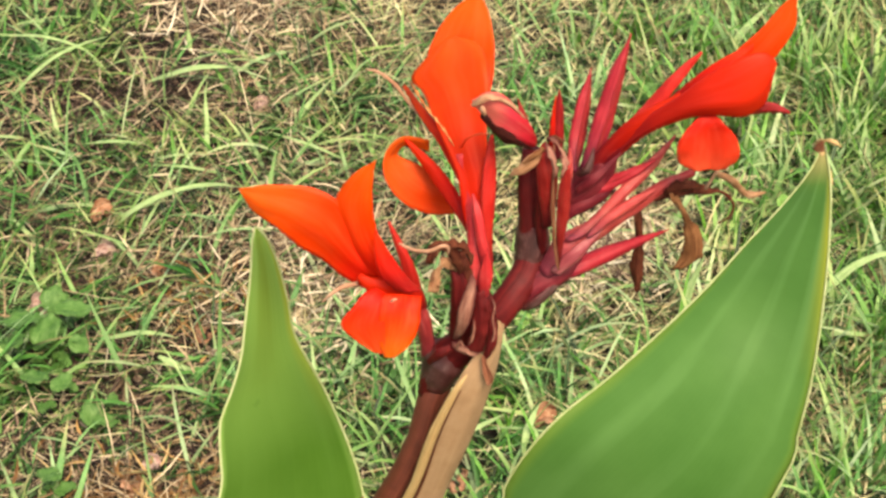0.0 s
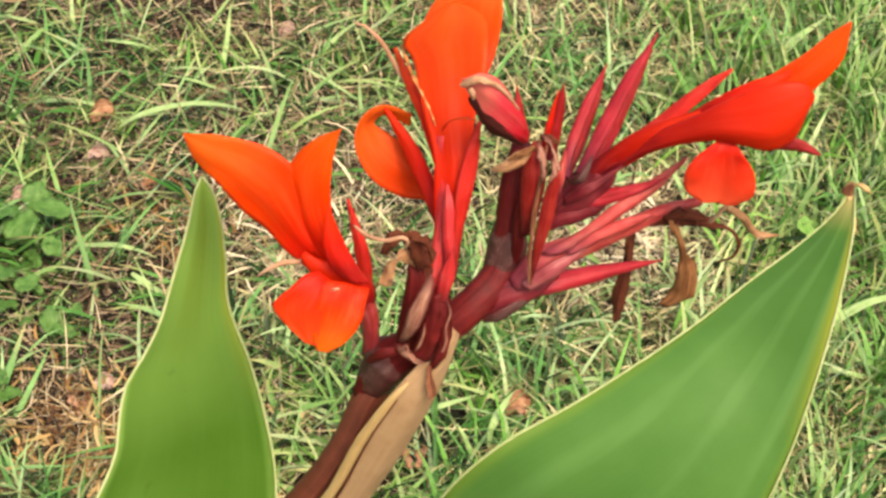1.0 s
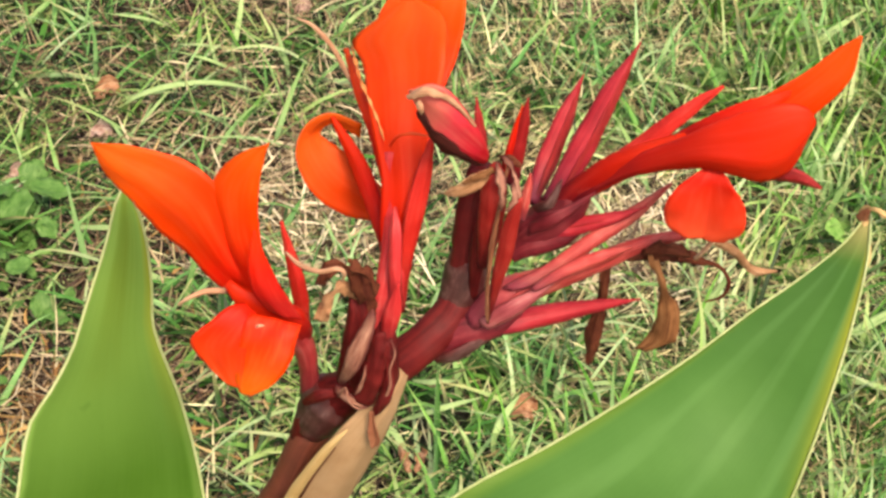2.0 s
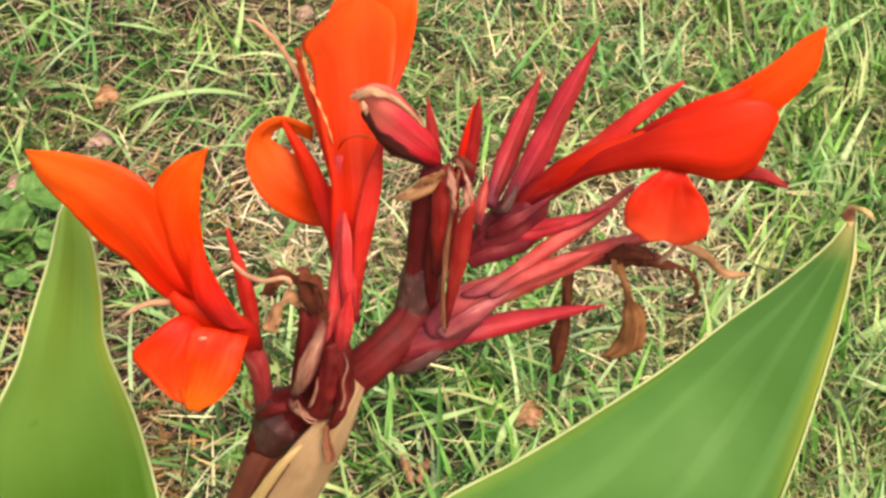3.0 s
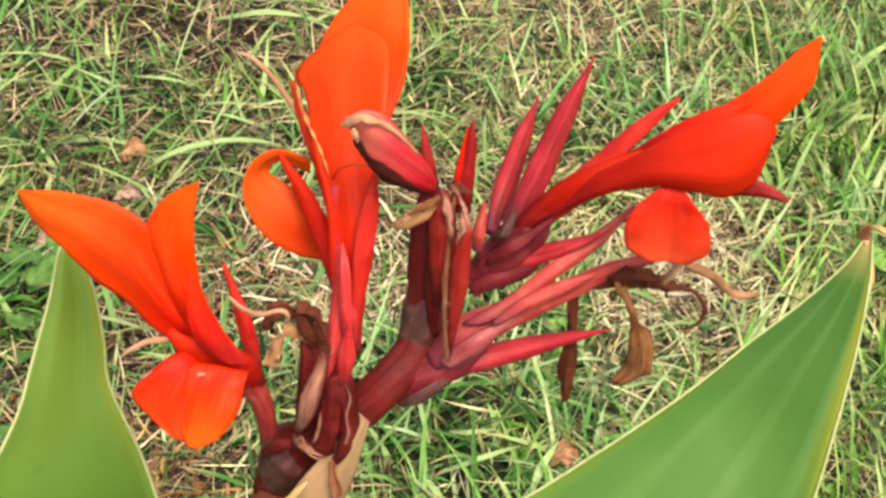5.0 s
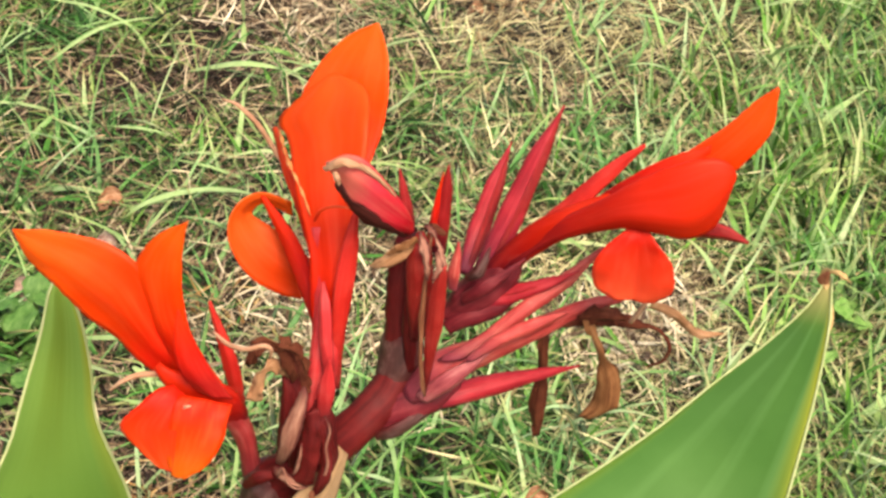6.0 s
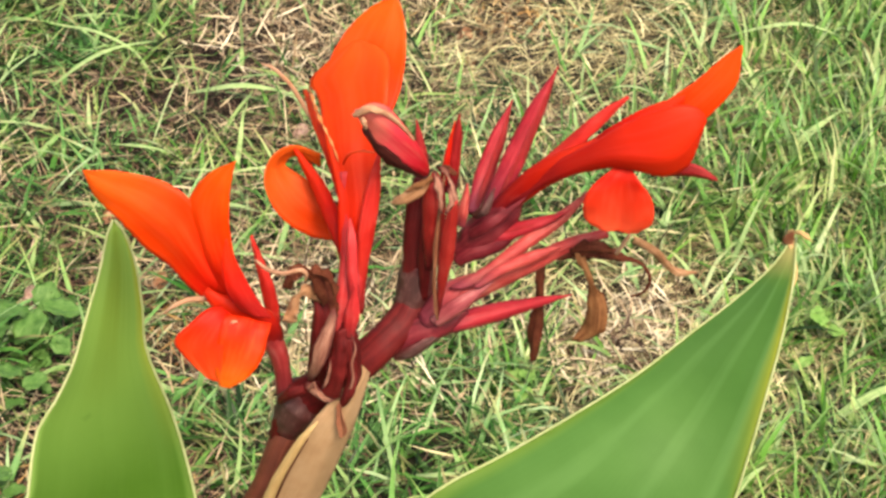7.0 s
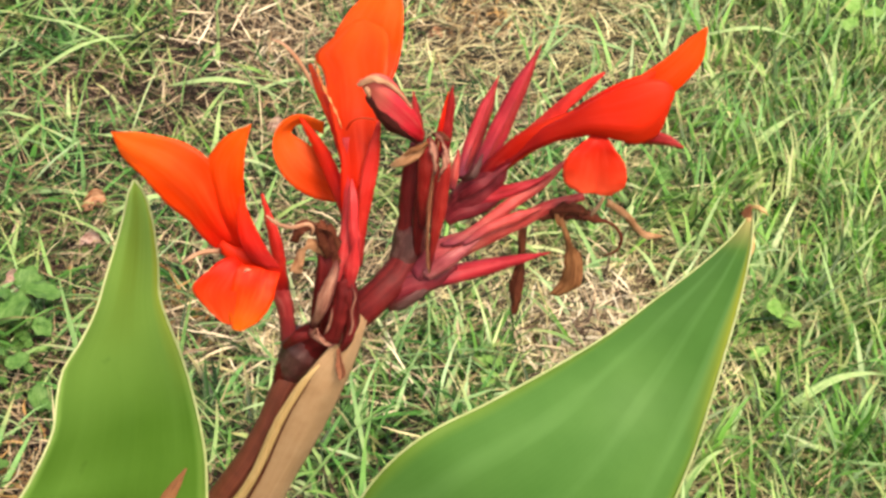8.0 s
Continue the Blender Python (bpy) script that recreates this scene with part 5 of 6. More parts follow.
part("labellum", sheet([(-0.0400, 0.0190, 0.8640), (-0.0520, 0.0155, 0.8655), (-0.0622, 0.0125, 0.8724), (-0.0684, 0.0130, 0.8801), (-0.0712, 0.0150, 0.8886), (-0.0689, 0.0190, 0.8960), (-0.0628, 0.0240, 0.8984), (-0.0528, 0.0240, 0.8971)], [(-0.0385, 0.0200, 0.8705), (-0.0440, 0.0220, 0.8765), (-0.0515, 0.0230, 0.8815), (-0.0580, 0.0240, 0.8852), (-0.0639, 0.0250, 0.8871), (-0.0665, 0.0260, 0.8886), (-0.0626, 0.0270, 0.8924), (-0.0529, 0.0260, 0.8903)], PETAL_BACK, bulge=0.02, n=40, m=12, seed=9), rear, "rolled-back coral lip")
part("sepal", sheet([(-0.0303, -0.0200, 0.8699), (-0.0347, -0.0120, 0.8777), (-0.0449, 0.0040, 0.8822), (-0.0542, 0.0160, 0.8884), (-0.0642, 0.0250, 0.8974)], [(-0.0261, -0.0210, 0.8720), (-0.0294, -0.0140, 0.8809), (-0.0386, 0.0020, 0.8855), (-0.0483, 0.0140, 0.8914), (-0.0631, 0.0250, 0.8981)], PETAL_RED, bulge=0.22, thick=0.0007), rear, "narrow crimson sepal")
part("sepal", sheet([(-0.0276, -0.0240, 0.8673), (-0.0306, -0.0200, 0.8811), (-0.0322, -0.0160, 0.8905), (-0.0327, -0.0120, 0.8969)], [(-0.0238, -0.0240, 0.8685), (-0.0266, -0.0210, 0.8831), (-0.0286, -0.0170, 0.8923), (-0.0322, -0.0120, 0.8971)], SEPAL_ROSE, bulge=0.3, thick=0.0007), rear, "rose-red sepal")
part("sepal", sheet([(-0.0275, -0.0200, 0.8615), (-0.0279, -0.0160, 0.8785), (-0.0288, -0.0120, 0.8948), (-0.0282, -0.0080, 0.9068), (-0.0261, -0.0040, 0.9199)], [(-0.0232, -0.0200, 0.8628), (-0.0240, -0.0140, 0.8779), (-0.0231, -0.0100, 0.8948), (-0.0233, -0.0060, 0.9066), (-0.0248, -0.0040, 0.9203)], SEPAL_BRIGHT, bulge=0.22, thick=0.0007), rear, "narrow crimson sepal")
part("filament", tube([(-0.0374, -0.0060, 0.9149), (-0.0351, -0.0080, 0.9206), (-0.0311, -0.0080, 0.9229), (-0.0261, -0.0080, 0.9234)], [0.00042, 0.00050, 0.00050, 0.00025], PETAL_LIGHT, k=8), rear, "pale coral bent filament")
part("bract", sheet([(-0.0290, -0.0260, 0.8547), (-0.0287, -0.0260, 0.8665), (-0.0262, -0.0250, 0.8777)], [(-0.0246, -0.0260, 0.8561), (-0.0233, -0.0260, 0.8681), (-0.0254, -0.0250, 0.8779)], SEPAL_ROSE, bulge=0.2), rear)

# ---- withering bud at the top of the branch
wither = part("withered_bud", sheet([(-0.0082, -0.0020, 0.9135), (-0.0129, -0.0100, 0.9202), (-0.0196, -0.0150, 0.9265), (-0.0252, -0.0170, 0.9328), (-0.0291, -0.0170, 0.9388), (-0.0319, -0.0160, 0.9424)], [(-0.0077, -0.0020, 0.9182), (-0.0100, -0.0080, 0.9284), (-0.0155, -0.0140, 0.9402), (-0.0214, -0.0170, 0.9476), (-0.0270, -0.0170, 0.9479), (-0.0326, -0.0160, 0.9434)], PETAL_PINK, bulge=0.12, n=30, m=14, seed=12, thick=0.0008), canna, "half-withered pink bud with a browned edge")
part("dried_petal", sheet([(-0.0093, -0.0030, 0.9135), (-0.0166, -0.0120, 0.9211), (-0.0228, -0.0160, 0.9276), (-0.0268, -0.0170, 0.9332), (-0.0291, -0.0170, 0.9381)], [(-0.0103, -0.0060, 0.9175), (-0.0156, -0.0160, 0.9275), (-0.0216, -0.0200, 0.9345), (-0.0252, -0.0210, 0.9388), (-0.0280, -0.0180, 0.9398)], SCORCHED, bulge=0.12, ruffle=0.0005, n=30), wither, "dark browned lower edge")
part("dried_petal", sheet([(-0.0205, -0.0185, 0.9466), (-0.0232, -0.0197, 0.9488), (-0.0260, -0.0200, 0.9495), (-0.0292, -0.0195, 0.9478), (-0.0328, -0.0180, 0.9434)], [(-0.0208, -0.0190, 0.9462), (-0.0236, -0.0210, 0.9472), (-0.0256, -0.0215, 0.9476), (-0.0284, -0.0212, 0.9462), (-0.0318, -0.0190, 0.9425)], WITHERED_TAN, bulge=0.2, ruffle=0.0003), wither, "curled tan tip")
part("dried_petal", sheet([(-0.0120, -0.0112, 0.9338), (-0.0158, -0.0150, 0.9412), (-0.0190, -0.0172, 0.9455), (-0.0216, -0.0186, 0.9478)], [(-0.0122, -0.0116, 0.9333), (-0.0165, -0.0158, 0.9405), (-0.0198, -0.0182, 0.9445), (-0.0222, -0.0196, 0.9466)], WITHERED_TAN, bulge=0.2), wither, "cream upper rim")
part("dried_petal", sheet([(-0.0295, -0.0200, 0.9431), (-0.0284, -0.0210, 0.9414), (-0.0275, -0.0200, 0.9394)], [(-0.0284, -0.0210, 0.9448), (-0.0270, -0.0220, 0.9436), (-0.0266, -0.0210, 0.9409)], FILAMENT, bulge=0.2), wither, "pale torn flap")

# ---- flower that leans out over the broad leaf
side = part("flower", tube([(0.0119, 0.0100, 0.8905), (0.0206, 0.0120, 0.9016), (0.0301, 0.0100, 0.9152), (0.0391, 0.0080, 0.9242), (0.0495, 0.0060, 0.9325)], [0.00249, 0.00400, 0.00450, 0.00470, 0.00432], PETAL_FOOT, n=28, k=16, ridge=0.06), canna, "open red flower leaning outwards")
part("sepal", sheet([(0.0150, 0.0110, 0.8950), (0.0180, 0.0100, 0.9030), (0.0280, 0.0100, 0.9188), (0.0374, 0.0120, 0.9315), (0.0467, 0.0140, 0.9430), (0.0552, 0.0160, 0.9496)], [(0.0156, 0.0108, 0.8946), (0.0245, 0.0080, 0.9042), (0.0351, 0.0060, 0.9205), (0.0428, 0.0080, 0.9323), (0.0497, 0.0120, 0.9408), (0.0558, 0.0160, 0.9490)], SEPAL_BRIGHT, bulge=0.2, thick=0.0008), side, "pointed crimson sepal")
part("petal", sheet([(0.0387, 0.0100, 0.9247), (0.0486, 0.0120, 0.9333), (0.0596, 0.0130, 0.9434), (0.0689, 0.0150, 0.9517), (0.0778, 0.0170, 0.9611), (0.0838, 0.0190, 0.9687), (0.0893, 0.0200, 0.9744)], [(0.0455, 0.0100, 0.9235), (0.0586, 0.0110, 0.9322), (0.0718, 0.0120, 0.9389), (0.0813, 0.0140, 0.9459), (0.0878, 0.0170, 0.9547), (0.0906, 0.0190, 0.9620), (0.0898, 0.0200, 0.9738)], PETAL_FLAME, bulge=0.06, n=34, m=14, seed=13), side, "orange petal with a pointed tip")
part("petal", sheet([(0.0110, 0.0100, 0.8895), (0.0190, 0.0095, 0.9010), (0.0273, 0.0080, 0.9143), (0.0360, 0.0050, 0.9262), (0.0447, 0.0020, 0.9359), (0.0537, 0.0000, 0.9458), (0.0639, -0.0010, 0.9548), (0.0724, 0.0000, 0.9588), (0.0796, 0.0010, 0.9586), (0.0828, 0.0010, 0.9545)], [(0.0116, 0.0095, 0.8888), (0.0210, 0.0080, 0.8990), (0.0297, 0.0060, 0.9114), (0.0381, 0.0030, 0.9201), (0.0465, -0.0000, 0.9266), (0.0557, -0.0040, 0.9328), (0.0651, -0.0050, 0.9336), (0.0729, -0.0030, 0.9324), (0.0800, -0.0000, 0.9366), (0.0826, 0.0010, 0.9520)], PETAL_FOOT, bulge=0.20, n=34, m=14, seed=14), side, "broad bright red front petal")
part("petal", sheet([(0.0407, 0.0100, 0.9279), (0.0530, 0.0095, 0.9420), (0.0640, 0.0095, 0.9518), (0.0743, 0.0100, 0.9572)], [(0.0467, 0.0080, 0.9283), (0.0578, 0.0060, 0.9403), (0.0673, 0.0060, 0.9486), (0.0744, 0.0100, 0.9549)], PETAL_RED, bulge=0.1, seed=15), side, "narrow red petal")
part("sepal", sheet([(0.0679, 0.0040, 0.9301), (0.0765, 0.0020, 0.9359), (0.0836, 0.0010, 0.9365), (0.0902, 0.0000, 0.9335)], [(0.0685, 0.0040, 0.9270), (0.0768, 0.0020, 0.9304), (0.0837, 0.0010, 0.9321), (0.0902, 0.0000, 0.9327)], SEPAL, bulge=0.2, thick=0.0007), side, "short dark red sepal")
part("labellum", sheet([(0.0552, -0.0020, 0.9316), (0.0512, -0.0050, 0.9278), (0.0476, -0.0070, 0.9210), (0.0484, -0.0072, 0.9128), (0.0550, -0.0070, 0.9090)], [(0.0605, -0.0020, 0.9331), (0.0645, -0.0050, 0.9306), (0.0700, -0.0060, 0.9242), (0.0718, -0.0070, 0.9158), (0.0672, -0.0070, 0.9098)], PETAL_LIP, bulge=0.10, fold=-0.15, ruffle=0.0004, n=30, m=16, seed=16), side, "rounded coral-red lip")

# ---- leaves
def canna_leaf(left, right, label, seed, bulge, ruffle, material):
    leaf = part("leaf", sheet(left, right, material, bulge=bulge, thick=0.0008, ruffle=ruffle, n=60, m=24, seed=seed, ragged=0.0, waves=0.004), canna, label)
    for edge in (left, right):
        part("leaf_margin", tube([Vector(p) + FRONT * 0.0003 for p in edge], [0.0006] * 3 + [0.0005], MARGIN, n=70, k=7), leaf, "pale yellowish rim")
    return leaf


broad = canna_leaf([(-0.15, -0.03, 0.55), (-0.09, -0.005, 0.62), (-0.0260, 0.0121, 0.6817), (-0.0179, 0.0140, 0.7079), (-0.0071, 0.0157, 0.7308), (0.0079, 0.0235, 0.7472), (0.0294, 0.0465, 0.7511), (0.0556, 0.0849, 0.7499), (0.0786, 0.1189, 0.7511), (0.0971, 0.1421, 0.7600), (0.1156, 0.1573, 0.7751), (0.1288, 0.1674, 0.7905), (0.1340, 0.1760, 0.8000)],
                   [(-0.14, -0.03, 0.54), (0.0, 0.0, 0.57), (0.09, 0.04, 0.63), (0.1213, 0.0611, 0.6801), (0.1252, 0.0685, 0.7001), (0.1288, 0.0769, 0.7201), (0.1314, 0.0880, 0.7438), (0.1339, 0.1057, 0.7655), (0.1365, 0.1300, 0.7785), (0.1373, 0.1541, 0.7930), (0.1358, 0.1765, 0.8000)],
                   "broad mid-green leaf with a pale rim and a browned tip", 21, 0.02, 0.0, LEAF)
tall = canna_leaf([(-0.185, -0.03, 0.52), (-0.165, -0.085, 0.66), (-0.1411, -0.1066, 0.7600), (-0.1356, -0.0907, 0.7742), (-0.1314, -0.0754, 0.7890), (-0.1327, -0.0665, 0.7987), (-0.1336, -0.0569, 0.8080), (-0.1305, -0.0473, 0.8146), (-0.1270, -0.0379, 0.8253), (-0.1260, -0.0299, 0.8356), (-0.1252, -0.0224, 0.8447), (-0.1246, -0.0151, 0.8528), (-0.1246, -0.0093, 0.8603), (-0.1244, -0.0041, 0.8678), (-0.1235, -0.0030, 0.8690)],
                  [(-0.175, -0.03, 0.52), (-0.10, -0.05, 0.65), (-0.0755, -0.0428, 0.7156), (-0.0781, -0.0331, 0.7333), (-0.0824, -0.0247, 0.7516), (-0.0894, -0.0177, 0.7704), (-0.0979, -0.0117, 0.7895), (-0.1090, -0.0085, 0.8148), (-0.1119, -0.0043, 0.8313), (-0.1154, -0.0013, 0.8480), (-0.1189, -0.0009, 0.8604), (-0.1214, -0.0025, 0.8666), (-0.1229, -0.0026, 0.8687)],
                  "upright lance-shaped green leaf with a pale rim", 22, -0.02, 0.0, YOUNG_LEAF)
part("dry_tip", sheet([(0.1299, 0.1760, 0.7977), (0.1319, 0.1740, 0.8047), (0.1376, 0.1700, 0.8080), (0.1428, 0.1680, 0.8053)], [(0.1343, 0.1760, 0.7974), (0.1339, 0.1740, 0.8026), (0.1373, 0.1700, 0.8054), (0.1427, 0.1680, 0.8047)], SHEATH_PALE, fold=0.3, ruffle=0.0006), broad, "curled pale dry leaf tip")
part("dry_tip", sheet([(0.1297, 0.1740, 0.7990), (0.1307, 0.1730, 0.8025), (0.1329, 0.1720, 0.8056)], [(0.1347, 0.1730, 0.7962), (0.1346, 0.1720, 0.7995), (0.1341, 0.1710, 0.8053)], LATH, bulge=0.1), broad, "red-brown dry spot at the leaf tip")
part("dry_edge", sheet([(0.1302, 0.1750, 0.7991), (0.1343, 0.1700, 0.7961), (0.1371, 0.1600, 0.7903), (0.1368, 0.1520, 0.7859)], [(0.1342, 0.1750, 0.8010), (0.1364, 0.1700, 0.7966), (0.1392, 0.1600, 0.7908), (0.1374, 0.1520, 0.7853)], SHEATH_PALE, bulge=0.2), broad, "yellowed dry rim near the tip")
part("dry_leaf_tip", sheet([(-0.0788, -0.1050, 0.7912), (-0.0765, -0.1000, 0.7977), (-0.0708, -0.0920, 0.8046)], [(-0.0728, -0.1040, 0.7921), (-0.0710, -0.0990, 0.7990), (-0.0701, -0.0920, 0.8045)], HUSK, fold=0.2), tall, "dry brown tip lying against the leaf")

# ---------------------------------------------------------------- small things on the lawn
def long_blade(points, width, material=LONG_BLADE, label="long pale green grass blade bent over the lawn"):
    """One coarse grass blade, folded along its midrib, lying along the given line."""
    line = spline(points, 16)
    base = Vector(line[0])
    left, right = [], []
    for i, p in enumerate(line):
        tan = (line[min(i + 1, 16)] - line[max(i - 1, 0)]).normalized()
        cross = tan.cross(Vector((0, 0, 1))).normalized()
        t = i / 16
        half = width / 2 * min(1, 0.45 + 2.5 * t) * (1 - t**2.6) + 0.0001
        left.append(p - cross * half - base)
        right.append(p + cross * half - base)
    me = sheet(left[::4], right[::4], material, fold=-0.12, thick=0.0002, n=16, m=4)
    ob = new("grass_blade", me)
    me.name = "grass_blade"
    ob.location = base
    return tagged(ob, label, "grass blade", "long grass blades")


long_blade([(-0.741, 1.380, 0.020), (-0.707, 1.401, 0.050), (-0.668, 1.423, 0.070), (-0.627, 1.476, 0.060)], 0.009)
long_blade([(-0.819, 1.538, 0.020), (-0.739, 1.484, 0.050), (-0.681, 1.478, 0.050), (-0.616, 1.433, 0.020)], 0.007)
long_blade([(-0.575, 1.436, 0.012), (-0.530, 1.425, 0.036), (-0.480, 1.425, 0.050), (-0.425, 1.460, 0.025)], 0.015)
long_blade([(-0.586, 1.440, 0.010), (-0.591, 1.431, 0.050), (-0.596, 1.417, 0.090)], 0.007)
long_blade([(-0.526, 1.520, 0.010), (-0.529, 1.528, 0.050), (-0.530, 1.519, 0.100)], 0.007)
long_blade([(-0.474, 1.342, 0.010), (-0.469, 1.339, 0.050), (-0.464, 1.343, 0.080)], 0.007)
long_blade([(0.105, 1.840, 0.020), (0.184, 1.823, 0.070), (0.242, 1.851, 0.060), (0.318, 1.883, 0.025)], 0.012)
long_blade([(0.285, 1.002, 0.020), (0.319, 1.023, 0.050), (0.355, 1.039, 0.070), (0.402, 1.066, 0.060)], 0.013)
long_blade([(0.284, 0.946, 0.020), (0.311, 0.938, 0.040), (0.336, 0.937, 0.040), (0.367, 0.963, 0.010)], 0.009)
long_blade([(0.353, 1.367, 0.050), (0.367, 1.356, 0.030), (0.378, 1.312, 0.010)], 0.007)
long_blade([(0.218, 1.548, 0.012), (0.240, 1.570, 0.045), (0.279, 1.607, 0.070)], 0.014)
long_blade([(0.186, 0.843, 0.010), (0.208, 0.872, 0.040), (0.229, 0.893, 0.050)], 0.010)
long_blade([(0.246, 1.273, 0.030), (0.266, 1.253, 0.010)], 0.008)
long_blade([(-0.552, 1.119, 0.010), (-0.501, 1.124, 0.040), (-0.449, 1.149, 0.050), (-0.396, 1.194, 0.020)], 0.011)
long_blade([(-0.355, 1.350, 0.010), (-0.336, 1.378, 0.030), (-0.305, 1.394, 0.060)], 0.008)
long_blade([(-0.456, 1.261, 0.010), (-0.456, 1.285, 0.050), (-0.460, 1.309, 0.090)], 0.007)
long_blade([(-0.528, 1.287, 0.010), (-0.554, 1.254, 0.040), (-0.614, 1.244, 0.040)], 0.006)
long_blade([(-0.270, 1.267, 0.010), (-0.311, 1.258, 0.040), (-0.382, 1.290, 0.040)], 0.006)
long_blade([(-0.357, 0.802, 0.010), (-0.360, 0.847, 0.060), (-0.366, 0.904, 0.100)], 0.006, WEED, "dark green grass blade standing in the lawn")
long_blade([(-0.505, 0.893, 0.020), (-0.450, 0.885, 0.040), (-0.417, 0.899, 0.020)], 0.009)
long_blade([(-0.429, 0.846, 0.040), (-0.405, 0.843, 0.030), (-0.384, 0.856, 0.010)], 0.010)
long_blade([(0.141, 0.979, 0.020), (0.150, 0.992, 0.050), (0.165, 1.004, 0.090)], 0.012, label="bright green broad grass blade standing in the lawn")
long_blade([(-0.117, 0.742, 0.020), (-0.078, 0.745, 0.050), (-0.047, 0.781, 0.040)], 0.008)
long_blade([(-0.031, 0.715, 0.010), (-0.048, 0.718, 0.040), (-0.059, 0.726, 0.050)], 0.009)
long_blade([(-0.020, 0.734, 0.010), (-0.026, 0.736, 0.040), (-0.019, 0.753, 0.060), (-0.012, 0.778, 0.060)], 0.010)
long_blade([(-0.145, 0.722, 0.010), (-0.118, 0.719, 0.030), (-0.084, 0.672, 0.010)], 0.008)
long_blade([(0.061, 0.840, 0.020), (0.044, 0.838, 0.040), (0.018, 0.856, 0.030)], 0.011)
long_blade([(0.085, 0.871, 0.020), (0.053, 0.838, 0.040), (0.033, 0.845, 0.020)], 0.008)
long_blade([(-0.121, 0.799, 0.020), (-0.097, 0.784, 0.040), (-0.074, 0.806, 0.030)], 0.008)
long_blade([(-0.539, 1.097, 0.020), (-0.503, 1.107, 0.050), (-0.447, 1.136, 0.060), (-0.405, 1.171, 0.040)], 0.010)
long_blade([(-0.431, 1.235, 0.010), (-0.475, 1.218, 0.030), (-0.516, 1.218, 0.030)], 0.007)


def weed_leaf(at, heading, length, width, lean, parent, material=WEED):
    """A soft oval leaf with a pointed end and wavy rim."""
    c = Vector(at)
    d = Vector((math.cos(heading) * math.cos(lean), math.sin(heading) * math.cos(lean), math.sin(lean)))
    s = Vector((-math.sin(heading), math.cos(heading), 0.15))
    left, right = [], []
    for u, w in ((0, 0.05), (0.15, 0.6), (0.4, 1.0), (0.7, 0.78), (0.9, 0.35), (1, 0.02)):
        p = c + d * (length * (u - 0.5)) - Vector((0, 0, 0.10 * length * u * u))
        left.append(p - s * (width / 2 * w))
        right.append(p + s * (width / 2 * w))
    me = sheet(left, right, material, fold=-0.10, ruffle=width * 0.07, thick=0.0003, n=16, m=6, ragged=width * 0.12, seed=int(heading * 100) % 97)
    return part("leaf", me, parent)


def weed(foot, leaves, label, material=WEED):
    plant = thing("broadleaf_weed", (foot[0], foot[1], 0.0), label, "weed", "weeds in the lawn")
    for at, heading, length, width in leaves:
        at = Vector(at)
        part("stalk", tube([(foot[0], foot[1], 0.0), ((foot[0] + at.x) / 2, (foot[1] + at.y) / 2, at.z * 0.8), (at.x - math.cos(heading) * length * 0.45, at.y - math.sin(heading) * length * 0.45, at.z + 0.010)], [0.0012, 0.001, 0.0008], material, n=8, k=6), plant)
        weed_leaf(at + Vector((0, 0, 0.014)), heading, length, width, 0.10 + 0.45 * math.sin(heading * 5 + length * 300), plant, material)
    # smaller leaves lower down
    rnd = random.Random(int(1000 * abs(foot[0] * foot[1])))
    reach = 0.5 * max(length for _, _, length, _ in leaves)
    for _ in range(2 * len(leaves)):
        a, r, size = rnd.uniform(0, 6.28), reach * rnd.uniform(0.4, 2.0), reach * rnd.uniform(0.8, 1.4)
        at = Vector((foot[0] + r * math.cos(a), foot[1] + r * math.sin(a), rnd.uniform(0.008, 0.03)))
        part("stalk", tube([(foot[0], foot[1], 0.0), ((foot[0] + at.x) / 2, (foot[1] + at.y) / 2, at.z * 0.8), (at.x, at.y, at.z)], [0.0010, 0.0008, 0.0006], material, n=6, k=5), plant)
        weed_leaf(at, a + rnd.gauss(0, 0.5), size, size * rnd.uniform(0.5, 0.75), rnd.uniform(-0.2, 0.6), plant, material)
    return plant


weed((-0.568, 0.887, 0.000), [((-0.593, 0.888, 0.035), 3.4, 0.048, 0.036), ((-0.560, 0.869, 0.035), 4.4, 0.046, 0.036), ((-0.566, 0.931, 0.030), 1.6, 0.040, 0.032), ((-0.535, 0.906, 0.040), 0.5, 0.046, 0.030), ((-0.519, 0.856, 0.030), 5.6, 0.030, 0.022), ((-0.595, 0.851, 0.030), 3.6, 0.04, 0.03)], "low weed with soft oval mid-green leaves")
weed((-0.547, 0.818, 0.000), [((-0.555, 0.801, 0.030), 2.8, 0.036, 0.026), ((-0.523, 0.794, 0.030), 0.8, 0.030, 0.022), ((-0.534, 0.766, 0.020), 4.6, 0.030, 0.020)], "low weed with small green oval leaves")
weed((-0.480, 0.760, 0.000), [((-0.483, 0.758, 0.020), 2.0, 0.034, 0.026), ((-0.465, 0.749, 0.020), 0.4, 0.028, 0.020)], "small weed with dull green oval leaves")
weed((-0.505, 0.666, 0.000), [((-0.502, 0.657, 0.030), 1.7, 0.032, 0.026), ((-0.484, 0.648, 0.020), 0.2, 0.026, 0.018)], "small weed with pale green rounded leaves")
weed((-0.042, 0.980, 0.000), [((-0.050, 0.970, 0.020), 2.4, 0.022, 0.020), ((-0.036, 0.975, 0.020), 0.7, 0.022, 0.020), ((-0.036, 0.943, 0.020), 4.7, 0.022, 0.020)], "small clover with rounded light green leaves", FRESH_WEED)
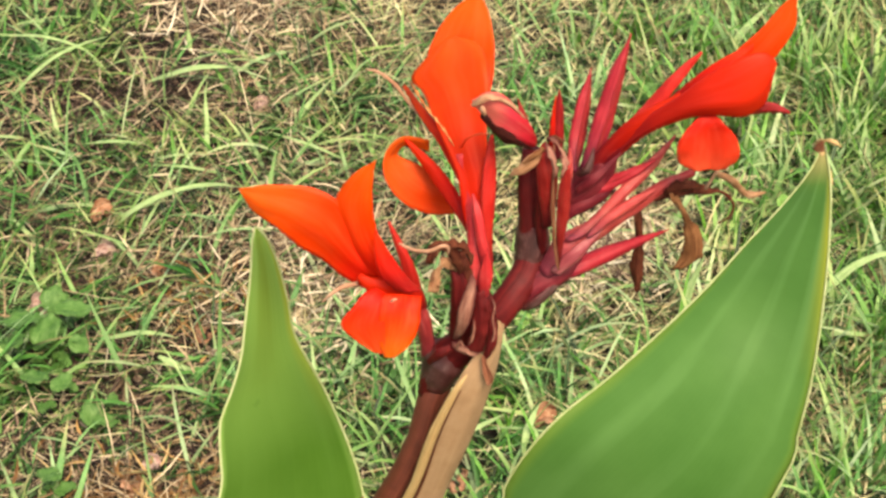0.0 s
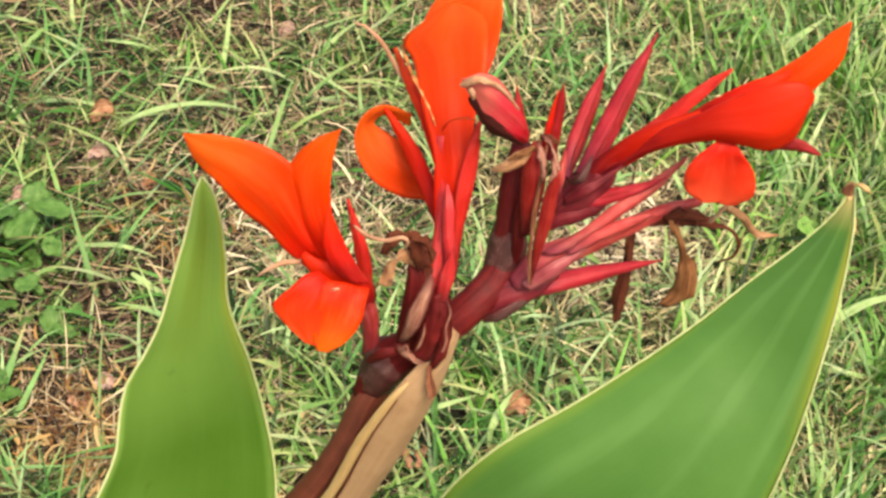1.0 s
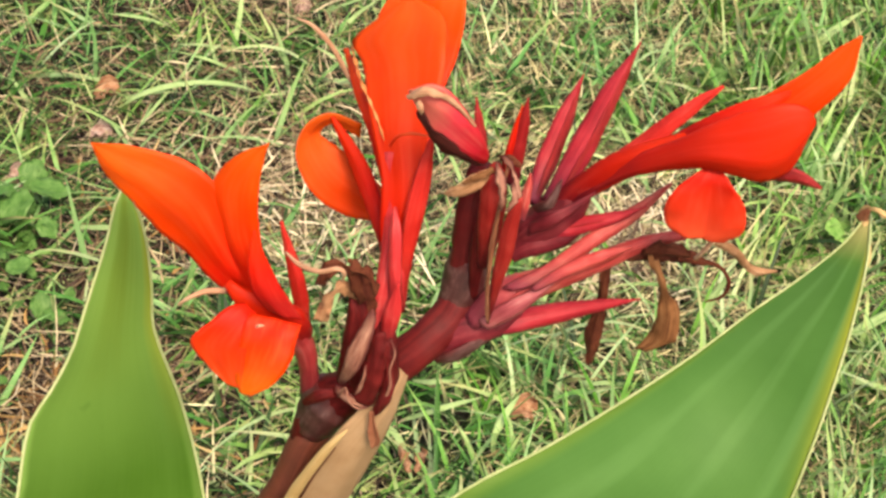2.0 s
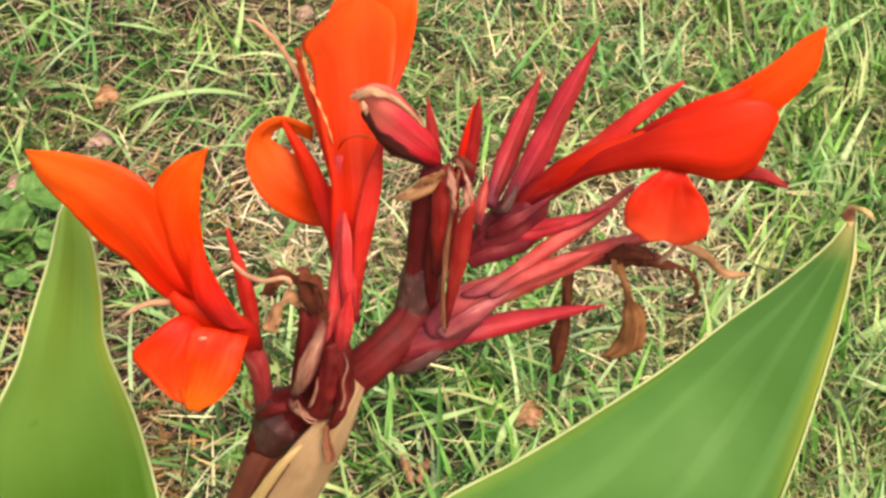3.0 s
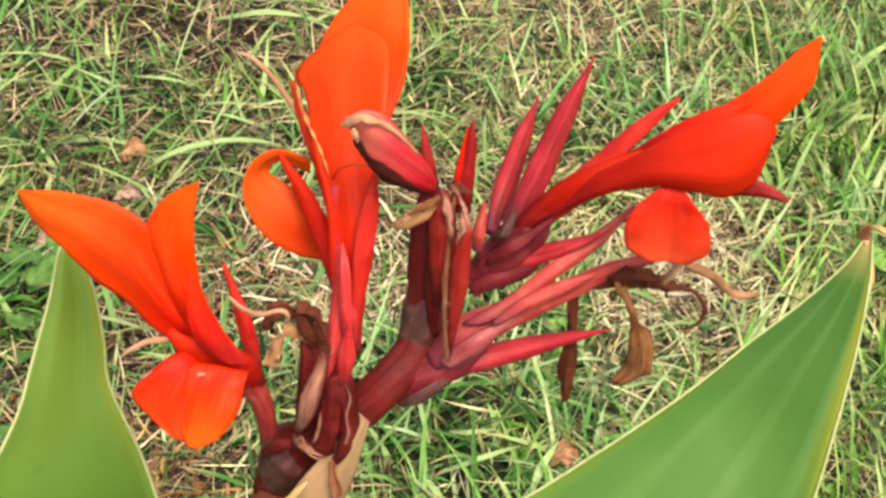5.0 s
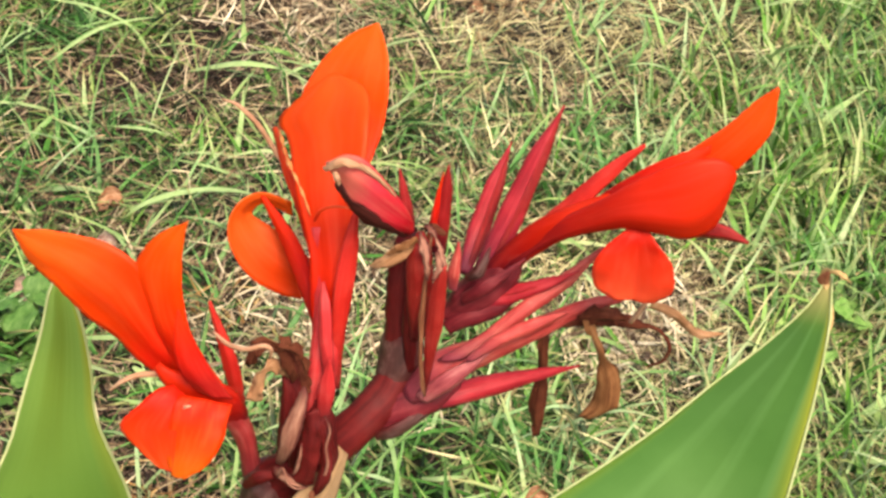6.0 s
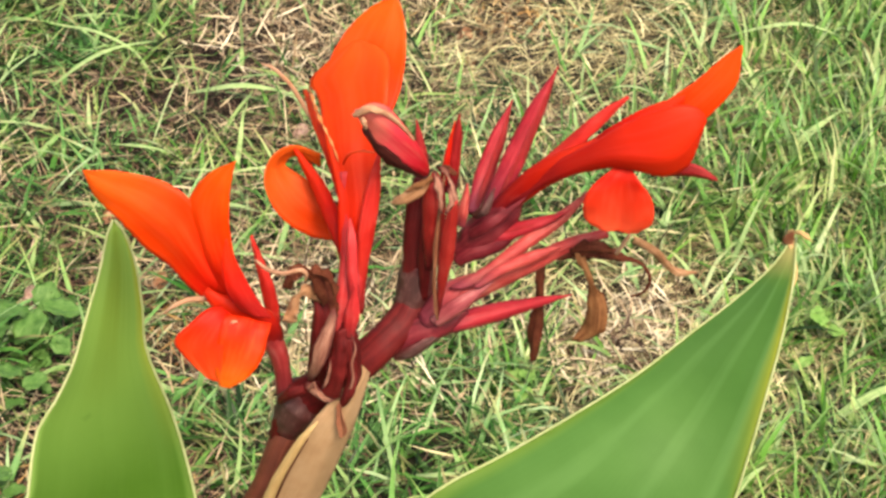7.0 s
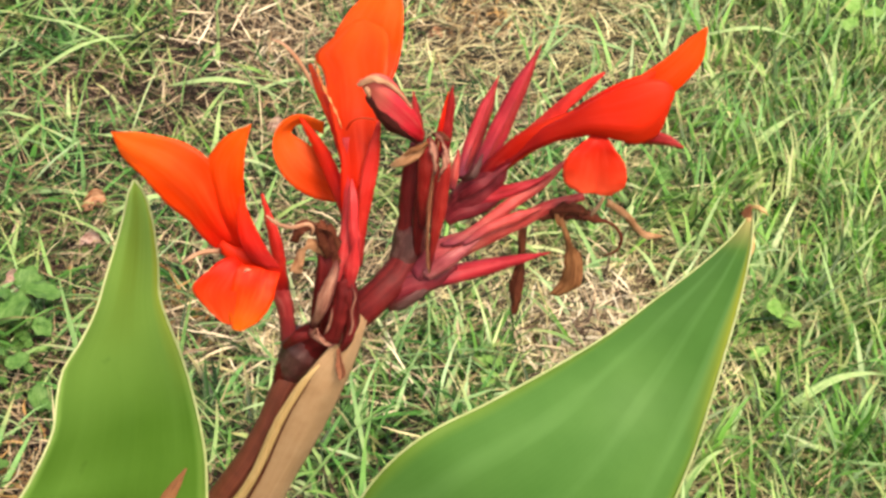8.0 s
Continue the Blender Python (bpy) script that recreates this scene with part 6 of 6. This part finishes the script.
weed((0.358, 2.031, 0.000), [((0.322, 1.987, 0.040), 2.6, 0.045, 0.028), ((0.351, 1.989, 0.050), 1.5, 0.045, 0.028), ((0.388, 1.995, 0.040), 0.4, 0.045, 0.028), ((0.334, 1.934, 0.030), 3.6, 0.042, 0.026), ((0.378, 1.928, 0.030), 5.4, 0.042, 0.026), ((0.345, 1.899, 0.060), 4.6, 0.04, 0.026)], "leafy weed with fresh green oval leaves", FRESH_WEED)
weed((0.278, 1.182, 0.000), [((0.269, 1.160, 0.040), 1.8, 0.034, 0.022), ((0.290, 1.152, 0.030), 0.2, 0.03, 0.020), ((0.255, 1.079, 0.030), 4.0, 0.036, 0.016)], "low weed with fresh green leaves", FRESH_WEED)
weed((0.098, 1.451, 0.000), [((0.085, 1.420, 0.030), 2.4, 0.04, 0.026), ((0.108, 1.415, 0.030), 0.6, 0.04, 0.026), ((0.134, 1.391, 0.020), 5.6, 0.035, 0.02)], "low weed with dull blue-green leaves")
weed((0.378, 1.698, 0.000), [((0.365, 1.683, 0.020), 2.4, 0.025, 0.02), ((0.385, 1.667, 0.020), 0.6, 0.025, 0.02)], "small weed with pale round leaves", FRESH_WEED)


def dead_leaf(at, heading, size, material, label, category="dead leaf"):
    """A crumpled, curled scrap: two rolled flaps on one base."""
    at = Vector(at)
    ob = thing("dead_leaf", at, label, category, "scraps on the lawn")
    d, s = Vector((math.cos(heading), math.sin(heading), 0)), Vector((-math.sin(heading), math.cos(heading), 0))
    up = Vector((0, 0, 1))
    for k, (turn, lift) in enumerate(((1, 0.62), (-1, 0.48), (1, 0.12))):
        a = [at - d * size * 0.5 + s * turn * size * 0.05, at + s * turn * size * 0.10 + up * size * 0.1, at + d * size * (0.5 - 0.15 * k) + s * turn * size * 0.1]
        b = [at - d * size * 0.42 + s * turn * size * 0.25 + up * size * lift * 0.4, at + s * turn * size * 0.42 + up * size * lift, at + d * size * (0.4 - 0.15 * k) + s * turn * size * 0.3 + up * size * lift * 0.8]
        part("flap", sheet(a, b, material, bulge=-0.35, ruffle=size * 0.07, thick=0.0004, n=12, m=7, seed=k + int(heading * 10)), ob)
    return ob


dead_leaf((-0.552, 1.106, 0.030), 0.5, 0.031, RUST, "curled pinkish-brown dead leaf lying on grass")
dead_leaf((-0.536, 1.042, 0.020), 0.2, 0.026, BLUSH, "pale pink withered petal lying on grass")
dead_leaf((-0.587, 0.944, 0.020), 1.0, 0.024, BLUSH, "pale withered petal lying on grass")
dead_leaf((-0.463, 1.016, 0.020), 0.8, 0.022, RUST, "orange-brown dead leaf scrap on grass")
dead_leaf((-0.006, 0.774, 0.034), 0.2, 0.032, RUST, "rust-brown crumpled dead leaf on grass")
dead_leaf((-0.093, 0.685, 0.032), 1.9, 0.028, RUST, "rust-brown crumpled dead leaf on grass")
dead_leaf((-0.572, 0.928, 0.020), 0.4, 0.024, BLUSH, "greyish pink withered petal beside a weed")
dead_leaf((-0.389, 0.906, 0.020), 1.4, 0.026, RUST, "red-brown dead leaf scrap on dry thatch")
dead_leaf((-0.406, 0.694, 0.020), 0.4, 0.022, BLUSH, "pale tan scrap among orange-brown litter")
dead_leaf((-0.422, 0.670, 0.010), 2.4, 0.028, RUST, "orange-brown dead leaf scrap on dry thatch")
dead_leaf((-0.369, 0.682, 0.010), 0.9, 0.024, RUST, "orange-brown dead leaf scrap on dry thatch")
dead_leaf((-0.253, 1.719, 0.010), 0.3, 0.024, RUST, "small red-brown dead leaf on dry grass")
dead_leaf((-0.232, 1.652, 0.010), 1.3, 0.016, RUST, "small red-brown dead leaf on dry grass")
dead_leaf((-0.403, 1.387, 0.010), 0.5, 0.024, BLUSH, "tan scrap of dead leaf among grass")
